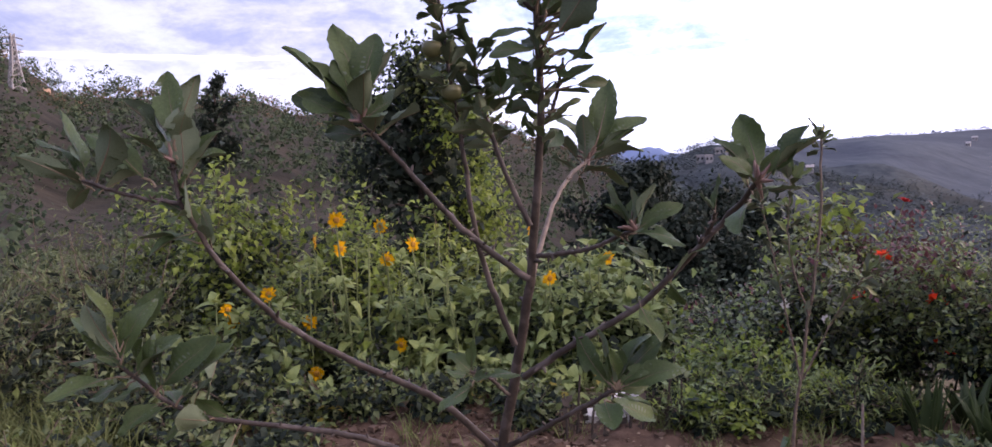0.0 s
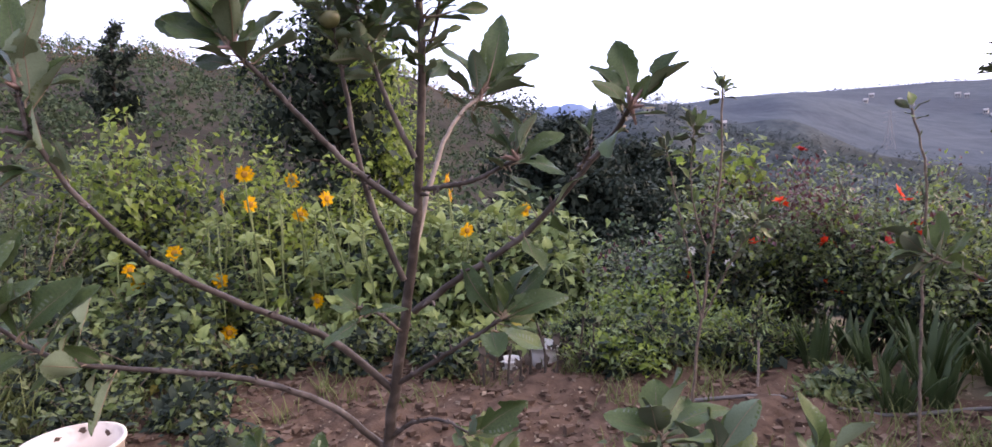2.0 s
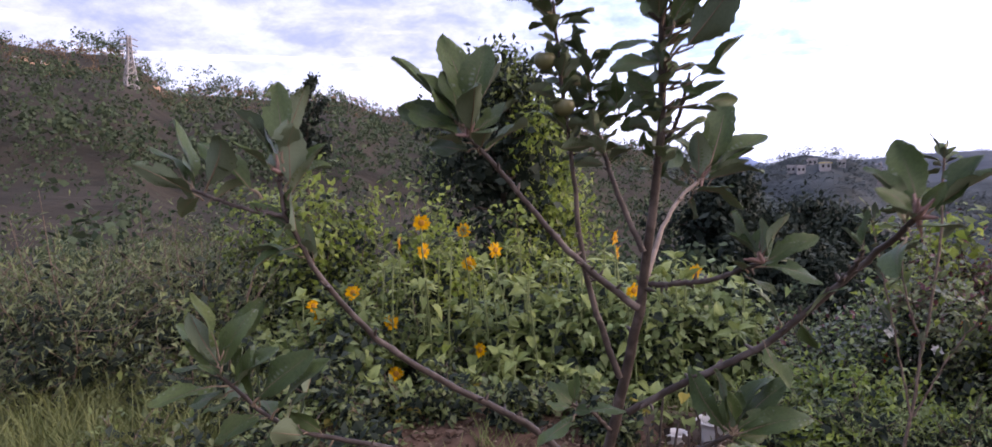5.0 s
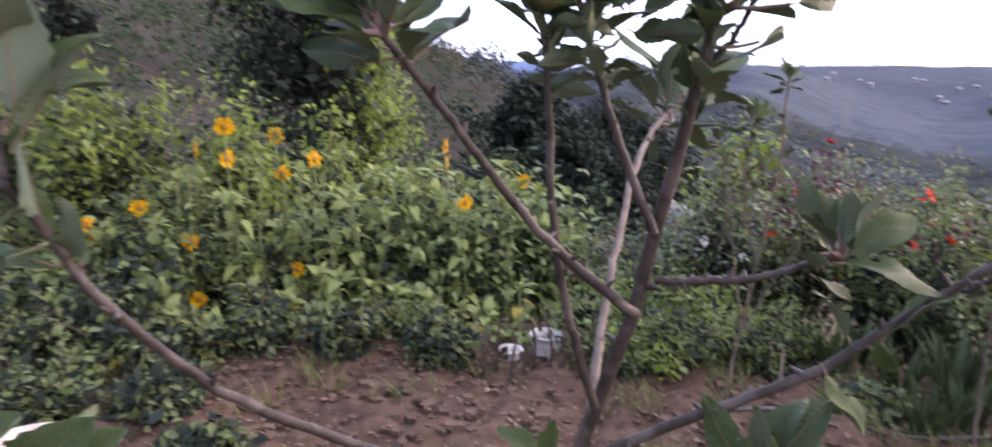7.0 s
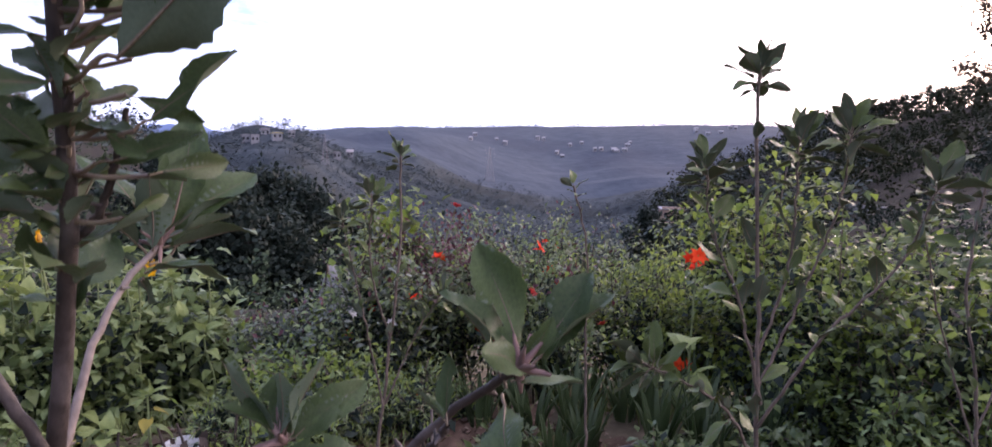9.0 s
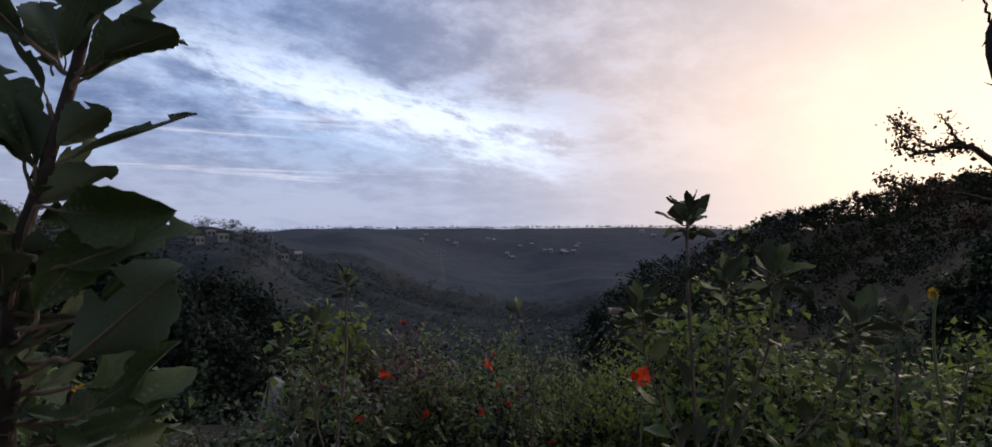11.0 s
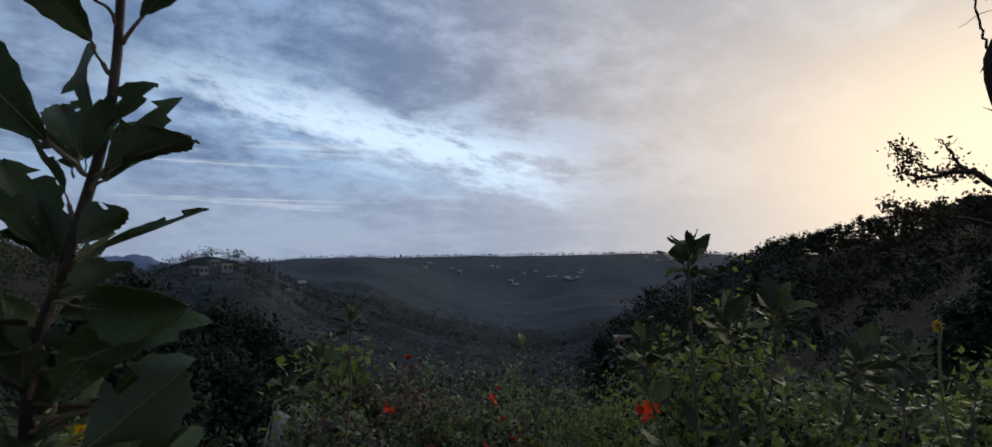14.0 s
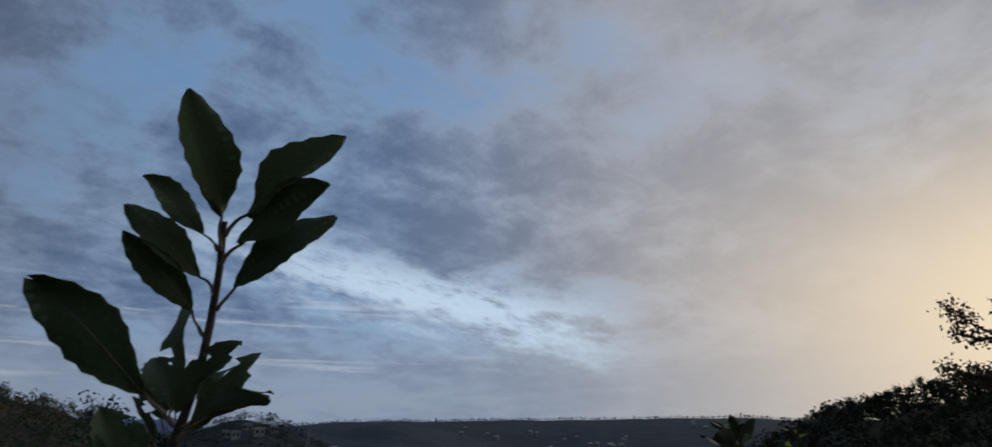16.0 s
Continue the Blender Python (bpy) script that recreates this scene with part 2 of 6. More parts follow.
M = dict(
    ground=material("garden_ground", (0.085, 0.070, 0.046), (0.145, 0.116, 0.078), 0.95, 9, bump=0.9, bump_scale=40, patch=0.8, patch_colour=(0.06, 0.085, 0.03), patch_scale=0.35, spec=0.04),
    soil=material("tilled_soil", (0.062, 0.04, 0.028), (0.122, 0.08, 0.058), 0.95, 14, bump=1.0, bump_scale=70, detail=8, spec=0.04),
    clod=material("soil_clod", (0.062, 0.041, 0.03), (0.155, 0.107, 0.08), 0.95, 30, per="island", bump=0.5, bump_scale=120, spec=0.04),
    litter=material("dry_leaf", (0.1, 0.07, 0.045), (0.27, 0.205, 0.145), 0.8, 25, 0.1, per="island"),
    grass=material("grass_blade", (0.07, 0.098, 0.026), (0.185, 0.205, 0.07), 0.6, 6, 0.3, per="island"),
    withered=material("withered_leaf", (0.045, 0.034, 0.022), (0.12, 0.085, 0.05), 0.8, 25, 0.1, per="island"),
    bark=material("apple_bark", (0.031, 0.023, 0.019), (0.068, 0.052, 0.044), 0.6, 55, bump=0.5, bump_scale=150, patch=0.35, patch_colour=(0.20, 0.165, 0.15), patch_scale=28),
    bark_pale=material("pale_bark", (0.17, 0.135, 0.115), (0.29, 0.24, 0.205), 0.7, 60, bump=0.4, bump_scale=160),
    apple_top=material("apple_leaf_upper", (0.044, 0.086, 0.03), (0.132, 0.2, 0.067), 0.4, 32, 0.42, per="object", bump=0.35, bump_scale=170, patch=0.4, patch_colour=(0.07, 0.085, 0.04), patch_scale=45, spec=0.4),
    apple_under=material("apple_leaf_underside", (0.115, 0.16, 0.1), (0.19, 0.25, 0.165), 0.75, 40, 0.22, per="object", bump=0.3, bump_scale=160),
    sapling_top=material("sapling_leaf_upper", (0.075, 0.115, 0.036), (0.17, 0.225, 0.072), 0.42, 32, 0.35, per="object", bump=0.3, bump_scale=170, spec=0.25),
    sapling_under=material("sapling_leaf_underside", (0.1, 0.13, 0.085), (0.16, 0.19, 0.13), 0.7, 40, 0.3, per="object"),
    petiole=material("leaf_stalk", (0.16, 0.11, 0.085), (0.24, 0.19, 0.12), 0.6, 50),
    bud=material("shoot_tip", (0.20, 0.12, 0.11), (0.32, 0.22, 0.19), 0.7, 80),
    apple=material("green_apple", (0.075, 0.095, 0.04), (0.11, 0.11, 0.05), 0.4, 30, bump=0.1, bump_scale=200),
    leaf_lime=material("lime_leaf", (0.135, 0.215, 0.036), (0.32, 0.4, 0.09), 0.42, 8, 0.48, per="island", spec=0.2),
    leaf_mid=material("mid_green_leaf", (0.08, 0.128, 0.042), (0.195, 0.245, 0.088), 0.38, 8, 0.42, per="island", spec=0.25),
    leaf_soft=material("soft_green_leaf", (0.135, 0.205, 0.082), (0.262, 0.338, 0.145), 0.42, 8, 0.38, per="island", spec=0.22),
    # dark evergreen leaves; in bushes its near-black paints the shade between leaves
    leaf_dark_and_shade=material("dark_green_and_shade_leaf", (0.016, 0.026, 0.020), (0.039, 0.053, 0.041), 0.5, 6, 0.15, per="island", spec=0.04),
    leaf_rose=material("rose_leaf", (0.068, 0.11, 0.05), (0.188, 0.236, 0.118), 0.36, 10, 0.36, per="island", patch=0.25, patch_colour=(0.09, 0.06, 0.035), patch_scale=5, spec=0.3),
    leaf_red=material("red_young_leaf", (0.07, 0.022, 0.03), (0.13, 0.052, 0.054), 0.45, 10, 0.25, per="island"),
    leaf_olive=material("olive_feathery_leaf", (0.062, 0.092, 0.038), (0.15, 0.178, 0.075), 0.55, 6, 0.25, per="island", spec=0.3),
    leaf_grey=material("grey_green_leaf", (0.101, 0.128, 0.101), (0.203, 0.230, 0.178), 0.65, 10, 0.25, per="island"),
    # dark green, taken darker still to paint in the rose bushes' shade
    strap=material("strap_leaf_shade_tint", (0.026, 0.05, 0.019), (0.062, 0.09, 0.038), 0.35, 5, 0.25, per="island", spec=0.22),
    sun_leaf=material("sunflower_leaf", (0.135, 0.192, 0.062), (0.29, 0.348, 0.115), 0.45, 14, 0.3, per="object", bump=0.3, bump_scale=90, spec=0.22),
    sun_stem=material("sunflower_stem", (0.12, 0.16, 0.06), (0.19, 0.23, 0.10), 0.7, 25),
    petal=material("sunflower_petal", (0.60, 0.30, 0.001), (0.72, 0.42, 0.002), 0.6, 30, 0.25, per="object", spec=0.06),
    disc=material("sunflower_disc", (0.22, 0.10, 0.012), (0.45, 0.22, 0.02), 0.85, 120, bump=1.0, bump_scale=300),
    yellow_leaf=material("yellowing_leaf", (0.30, 0.25, 0.04), (0.40, 0.34, 0.08), 0.6, 20, 0.3, per="object"),
    red_petal=material("red_canna_petal", (0.72, 0.035, 0.012), (0.85, 0.09, 0.02), 0.6, 25, 0.25, per="object", spec=0.06),
    rose_petal=material("rose_petal", (0.45, 0.02, 0.025), (0.62, 0.10, 0.07), 0.6, 40, 0.2, per="object", spec=0.06),
    white_petal=material("white_petal", (0.55, 0.55, 0.53), (0.75, 0.74, 0.70), 0.6, 40, 0.2, per="object"),
    twig=material("brown_twig", (0.085, 0.065, 0.05), (0.17, 0.13, 0.10), 0.8, 40, bump=0.4, bump_scale=120),
    twig_dark=material("dark_dead_wood", (0.035, 0.028, 0.022), (0.075, 0.06, 0.048), 0.85, 15, bump=0.8, bump_scale=40),
    scrub=material("hillside_scrub", (0.027, 0.027, 0.022), (0.052, 0.046, 0.037), 0.95, 0.35, bump=0.6, bump_scale=1.2, patch=0.4, patch_colour=(0.05, 0.044, 0.028), patch_scale=0.022, spec=0.04),
    # next three: aerial haze painted into the base colours, bluer with distance
    far_scrub=material("far_hillside_haze_tint", (0.048, 0.063, 0.079), (0.069, 0.086, 0.104), 0.95, 0.055, bump=0.25, bump_scale=0.10, detail=9, patch=0.55, patch_colour=(0.042, 0.052, 0.070), patch_scale=0.006, spec=0.04),
    mid_scrub=material("hillside_haze_tint", (0.03, 0.042, 0.05), (0.066, 0.08, 0.086), 0.95, 0.11, bump=0.35, bump_scale=0.25, detail=9, patch=0.5, patch_colour=(0.056, 0.060, 0.052), patch_scale=0.012, spec=0.04),
    wood_haze=material("wood_leaf_haze_tint", (0.05, 0.068, 0.076), (0.09, 0.11, 0.112), 0.85, 0.1, 0.1, per="island", spec=0.04),
    wood_near=material("hill_tree_leaf", (0.03, 0.053, 0.033), (0.078, 0.106, 0.06), 0.7, 0.3, 0.15, per="island", spec=0.04),
    # darker copy of hill_tree_leaf; the spur's backlit silhouette put into the colour
    wood_dark=material("spur_silhouette_leaf", (0.014, 0.019, 0.011), (0.04, 0.046, 0.025), 0.7, 0.3, 0.12, per="island", spec=0.04),
    wood_brown=material("hill_scrub_leaf", (0.08, 0.064, 0.045), (0.165, 0.118, 0.076), 0.8, 0.3, 0.15, per="island", spec=0.04),
    # valley and far woods and the mountain: haze mixed into the colour too
    wood_mid=material("valley_leaf_haze_tint", (0.046, 0.064, 0.062), (0.085, 0.104, 0.09), 0.8, 0.2, 0.1, per="island", spec=0.04),
    wood_far=material("far_wood_haze_tint", (0.056, 0.072, 0.098), (0.08, 0.098, 0.124), 0.9, 0.05, per="island", spec=0.04),
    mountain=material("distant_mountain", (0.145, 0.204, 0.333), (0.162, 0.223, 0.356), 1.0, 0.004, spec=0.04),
    plastic=material("cream_plastic", (0.58, 0.50, 0.44), (0.70, 0.63, 0.56), 0.45, 6, patch=0.5, patch_colour=(0.30, 0.24, 0.20), patch_scale=9),
    tub=material("white_tub_plastic", (0.50, 0.49, 0.47), (0.62, 0.61, 0.58), 0.5, 8, patch=0.4, patch_colour=(0.34, 0.29, 0.25), patch_scale=12),
    mud=material("dried_mud", (0.05, 0.035, 0.028), (0.10, 0.07, 0.055), 0.9, 30),
    white_sheet=material("white_sheet_roof", (0.222, 0.219, 0.214), (0.273, 0.265, 0.253), 0.6, 3, patch=0.4, patch_colour=(0.4, 0.41, 0.43), patch_scale=1.3),
    house_wall=material("tan_plaster", (0.42, 0.27, 0.20), (0.55, 0.38, 0.28), 0.9, 0.9, patch=0.5, patch_colour=(0.3, 0.22, 0.18), patch_scale=0.4),
    house_pale=material("pale_plaster", (0.24, 0.24, 0.245), (0.31, 0.31, 0.31), 0.9, 0.5),
    house_roof=material("grey_roof", (0.24, 0.23, 0.23), (0.36, 0.34, 0.33), 0.8, 0.6),
    yellow_roof=material("yellow_roof", (0.62, 0.50, 0.10), (0.72, 0.60, 0.16), 0.7, 0.5),
    glass=material("dark_window_glass", (0.02, 0.022, 0.025), (0.03, 0.03, 0.035), 0.15, 2),
    concrete=material("retaining_wall_concrete", (0.20, 0.19, 0.18), (0.30, 0.29, 0.28), 0.9, 0.8),
    hose=material("grey_pipe", (0.07, 0.066, 0.066), (0.12, 0.115, 0.11), 0.5, 20),
    steel=material("galvanised_steel", (0.22, 0.22, 0.23), (0.3, 0.3, 0.31), 0.6, 3, metal=0.3),
)

# ---- mesh tools ----


class Soup:
    """Vertices and faces gathered from many small pieces, built as one mesh."""

    def __init__(self):
        self.v, self.f, self.n, self.k = [], [], 0, []

    def add(self, v, f, k=0):
        v, f = np.asarray(v, float).reshape(-1, 3), np.asarray(f, int)
        self.v.append(v)
        self.f.append(f + self.n)
        self.k.append(np.full(len(f), k))
        self.n += len(v)
        return self

    def mesh(self, name, mats, smooth=True):
        me = bpy.data.meshes.new(name)
        v = np.concatenate(self.v)
        me.vertices.add(len(v))
        me.vertices.foreach_set("co", v.ravel())
        loops = np.concatenate([f.ravel() for f in self.f])
        tot = np.concatenate([np.full(len(f), f.shape[1]) for f in self.f])
        me.loops.add(len(loops))
        me.loops.foreach_set("vertex_index", loops)
        me.polygons.add(len(tot))
        me.polygons.foreach_set("loop_start", np.concatenate([[0], np.cumsum(tot)[:-1]]))
        me.polygons.foreach_set("loop_total", tot)
        for mt in mats if isinstance(mats, (list, tuple)) else [mats]:
            me.materials.append(mt)
        me.polygons.foreach_set("material_index", np.concatenate(self.k))
        me.polygons.foreach_set("use_smooth", np.full(len(tot), smooth))
        me.update(calc_edges=True)
        return me


def part(name, shape, mats, parent=None, label="", smooth=True, m=None):
    """One mesh object, from a Soup or a finished mesh, under a thing or a part."""
    me = shape.mesh(name, mats, smooth) if isinstance(shape, Soup) else shape
    ob = new(name, me)
    if m is not None:
        ob.matrix_basis = m
    if parent is not None:
        ob.parent = parent
    return tagged(ob, label)


def thing(name, at, label, category, group="", kind=""):
    e = new(name)
    e.location = at
    e.empty_display_size = 0.05
    return tagged(e, label, category, group, kind)


def unit(a):
    return a / np.maximum(np.linalg.norm(a, axis=-1, keepdims=True), 1e-9)


def place(tpl, faces, P, D, N, S, W=None):
    """Copies of a template (x across, y along, z normal) at points P, along D, with normal near N, of size S, and width W."""
    P, D, N = np.asarray(P, float), unit(np.asarray(D, float)), np.asarray(N, float)
    X = unit(np.cross(D, N) + 1e-6)
    Z = np.cross(X, D)
    S = np.asarray(S, float).reshape(-1, 1, 1) * np.ones((len(P), 1, 1))
    W = S if W is None else np.asarray(W, float).reshape(-1, 1, 1) * np.ones((len(P), 1, 1))
    t = np.asarray(tpl, float)[None]
    v = P[:, None] + t[..., 0:1] * W * X[:, None] + t[..., 1:2] * S * D[:, None] + t[..., 2:3] * S * Z[:, None]
    f = np.asarray(faces)[None] + (np.arange(len(P)) * len(tpl))[:, None, None]
    return v.reshape(-1, 3), f.reshape(-1, np.asarray(faces).shape[1])


# leaf templates, length 1
T_CARD = ([(-0.3, 0.45, 0.02), (0, 0, 0), (0.3, 0.5, 0.02), (0, 1, -0.08)], [(0, 1, 2, 3)])
T_FOLD = ([(0, 0, 0), (-0.29, 0.44, 0.08), (0.29, 0.44, 0.08), (0, 0.5, 0), (0, 1, -0.14)], [(0, 3, 1), (0, 2, 3), (1, 3, 4), (3, 2, 4)])
T_HEART = ([(0, 0, 0), (-0.38, 0.3, 0.07), (0.38, 0.3, 0.07), (0, 0.48, -0.01), (0, 1.05, -0.2)], [(0, 3, 1), (0, 2, 3), (1, 3, 4), (3, 2, 4)])
T_LANCE = ([(0, 0, 0), (-0.1, 0.35, 0.03), (0.1, 0.35, 0.03), (0, 0.4, 0), (0, 1, -0.12)], [(0, 3, 1), (0, 2, 3), (1, 3, 4), (3, 2, 4)])


def tube(pts, r0, r1=None, sides=6, cap=True):
    p = np.asarray(pts, float)
    r1 = r0 if r1 is None else r1
    n = len(p)
    t = unit(np.gradient(p, axis=0))
    ref = np.array([0.31, 0.17, 0.93]) if abs(t[0][2]) < 0.9 else np.array([0.93, 0.2, 0.1])
    a = unit(np.cross(t, ref))
    b = np.cross(t, a)
    ang = np.arange(sides) * 2 * np.pi / sides
    rad = np.linspace(r0, r1, n)[:, None, None]
    v = p[:, None] + rad * (np.cos(ang)[None, :, None] * a[:, None] + np.sin(ang)[None, :, None] * b[:, None])
    i, j = np.meshgrid(np.arange(n - 1), np.arange(sides), indexing="ij")
    k = (j + 1) % sides
    f = np.stack([i * sides + j, i * sides + k, (i + 1) * sides + k, (i + 1) * sides + j], -1).reshape(-1, 4)
    return v.reshape(-1, 3), f


def curve_pts(pts, n=14, wobble=0.0, rng=None):
    """A smooth line through a few points."""
    p = np.asarray(pts, float)
    s = np.concatenate([[0], np.cumsum(np.linalg.norm(np.diff(p, axis=0), axis=1))])
    u = np.linspace(0, s[-1], n)
    m = np.gradient(p, s, axis=0)
    i = np.clip(np.searchsorted(s, u, side="right") - 1, 0, len(p) - 2)
    h = (s[i + 1] - s[i])[:, None]
    w = ((u - s[i])[:, None]) / h
    q = (2 * w**3 - 3 * w**2 + 1) * p[i] + (w**3 - 2 * w**2 + w) * h * m[i] + (-2 * w**3 + 3 * w**2) * p[i + 1] + (w**3 - w**2) * h * m[i + 1]
    if wobble:
        q[1:-1] += rng.normal(0, wobble, (n - 2, 3))
    return q


def aim(d, up=(0, 0, 1)):
    """A turn whose y axis runs along d, with z near up."""
    y = Vector(d).normalized()
    x = y.cross(Vector(up))
    x = x.normalized() if x.length > 1e-4 else Vector((1, 0, 0))
    return Matrix((x, y, x.cross(y))).transposed()


# ---- the land ----
RADII = (14, 40, 100, 160, 250, 400, 700, 1300, 2600)
LAND = {
    -110: (0.5, 4, 14, 24, 26, 26, 26, 26, 26),
    -42: (-0.9, 1.4, 13.3, 27.5, 23.8, 17, 11.5, 11.5, 11.5),
    -35: (-1, 1.3, 13.4, 27.8, 24, 16.4, 10, 10, 10),
    -30.5: (-1.1, 0.2, 9.1, 19.5, 16.5, 11, 8.7, 8.7, 8.7),
    -24: (-1.2, 0.1, 9.3, 19.8, 16.8, 10.6, 6.8, 6.8, 6.8),
    -18.5: (-1.3, 0.1, 10.1, 21.4, 18.2, 10.8, 5.1, 5.1, 5.1),
    -14.5: (-1.4, -0.6, 7.8, 16.9, 14.2, 8.4, 4, 4, 4),
    -9.5: (-1.4, -1.4, 7.2, 15.6, 13.1, 9.2, 2.6, 2.6, 2.6),
    -5: (-1.5, -2.2, 7.4, 16.1, 13.6, 10, 1.4, 1.4, 1.4),
    0: (-1.6, -3, 5.3, 12.1, 10, 6.6, 0, 0, 0),
    5: (-1.6, -4, 2.1, 5.9, 4.4, 2.6, -1, -1, -1),
    9: (-1.7, -4.8, 0.1, 2, 0.9, 0.2, -1.8, -1.8, -1.8),
    12.5: (-1.7, -5.8, -3.9, -6, -6.1, -2.9, 0.5, 4.5, 3.5),
    20: (-1.8, -8, -17, -23, -20, 8, 8, 24, 20),
    29: (-1.8, -8, -19, -30, -36, -22, 17, 33, 28),
    43: (-1.8, -8, -19, -30, -42, -48, -24, 39, 34),
    57: (-1.8, -7, -13, -17, -5, -30, -15, 42, 35),
    65: (-1.5, -5, -8, -3, 6, 3, 0, 32, 30),
    79: (-1, -1, 4, 11, 15, 15, 10, 15, 15),
    100: (0, 1, 9, 18, 24, 26, 26, 26, 26),
}


def land(x, y):
    """Height of the ground at x, y."""
    x, y = np.asarray(x, float), np.asarray(y, float)
    r = np.hypot(x, y)
    a = np.degrees(np.arctan2(x, y))
    keys = sorted(LAND)
    ks = np.array([keys[-1] - 360, *keys, keys[0] + 360], float)
    tab = np.array([LAND[keys[-1]], *[LAND[k] for k in keys], LAND[keys[0]]], float)
    tab = np.concatenate([np.zeros((len(ks), 2)), tab], 1)
    tab[:, 1] = -0.02
    i = np.clip(np.searchsorted(ks, a, side="right") - 1, 0, len(ks) - 2)
    w = np.clip((a - ks[i]) / (ks[i + 1] - ks[i]), 0, 1)
    w = w * w * (3 - 2 * w)
    rr = np.log(np.array([0.1, 4.2, *RADII]))
    lr = np.log(np.maximum(r, 0.11))
    j = np.clip(np.searchsorted(rr, lr, side="right") - 1, 0, len(rr) - 2)
    q = np.clip((lr - rr[j]) / (rr[j + 1] - rr[j]), 0, 1)
    q = np.where(j >= 2, q * q * (3 - 2 * q) * 0.6 + q * 0.4, q)
    z = (tab[i, j] * (1 - q) + tab[i, j + 1] * q) * (1 - w) + (tab[i + 1, j] * (1 - q) + tab[i + 1, j + 1] * q) * w
    grow = np.clip((r - 8) / 60, 0, 1) * np.clip(r / 120, 0.3, 3.0)
    grow = grow * (1 - 0.75 * np.clip((r - 450) / 500, 0, 1))
    z = z + grow * 1.3 * (np.sin(x * 0.051 + 1.3) * np.cos(y * 0.043) + 0.6 * np.sin(x * 0.11 + y * 0.07) + 0.4 * np.sin(x * 0.021 - y * 0.033))
    soft = np.clip(1 - r / 12, 0, 1)
    z = z + soft * 0.018 * (np.sin(x * 5.1 + y * 2.3) + np.sin(y * 6.7 - x * 3.1) + 0.7 * np.sin(x * 11 + y * 9))
    return z


def build_ground():
    aa = np.radians(np.concatenate([np.linspace(-180, -45, 28)[:-1], np.linspace(-45, 95, 240), np.linspace(95, 180, 20)[1:]]))
    rr = np.geomspace(0.25, 4700, 190)
    R, A = np.meshgrid(rr, aa, indexing="ij")
    X, Y = R * np.sin(A), R * np.cos(A)
    V = np.stack([X, Y, land(X, Y)], -1).reshape(-1, 3)
    na = len(aa)
    i, j = np.meshgrid(np.arange(len(rr) - 1), np.arange(na - 1), indexing="ij")
    F = np.stack([i * na + j, i * na + j + 1, (i + 1) * na + j + 1, (i + 1) * na + j], -1).reshape(-1, 4)[:, ::-1]
    # materials by distance; the outer two bands carry haze in their colour
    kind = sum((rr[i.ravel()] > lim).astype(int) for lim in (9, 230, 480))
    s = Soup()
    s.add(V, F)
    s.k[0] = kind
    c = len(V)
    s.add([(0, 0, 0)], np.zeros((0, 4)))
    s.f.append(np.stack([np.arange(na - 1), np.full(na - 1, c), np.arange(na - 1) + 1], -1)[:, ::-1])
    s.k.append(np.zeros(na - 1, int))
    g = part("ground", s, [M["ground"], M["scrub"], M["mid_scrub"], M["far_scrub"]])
    tagged(g, "garden earth running down into a wooded valley", "ground", kind="structure")


build_ground()


def build_mountain():
    s = Soup()
    a = np.linspace(4, 20, 60)
    h = 45 + 78 * np.exp(-((a - 12.8) / 3.2) ** 2) + 9 * np.sin(a * 1.9) + 4 * np.sin(a * 5.3)
    rows = []
    for r, k in ((4300, -0.6), (4380, 0.55), (4440, 1.0), (4560, 0.6), (4650, -0.6)):
        rows.append(np.stack([r * np.sin(np.radians(a)), r * np.cos(np.radians(a)), h * k + 3 * np.sin(a * 9 + r)], -1))
    v = np.concatenate(rows)
    n = len(a)
    i, j = np.meshgrid(np.arange(4), np.arange(n - 1), indexing="ij")
    s.add(v, np.stack([i * n + j, i * n + j + 1, (i + 1) * n + j + 1, (i + 1) * n + j], -1).reshape(-1, 4)[:, ::-1])
    tagged(part("distant_mountain", s, M["mountain"]), "distant mountain beyond the valley, coloured blue for haze", "mountain", kind="structure")


build_mountain()


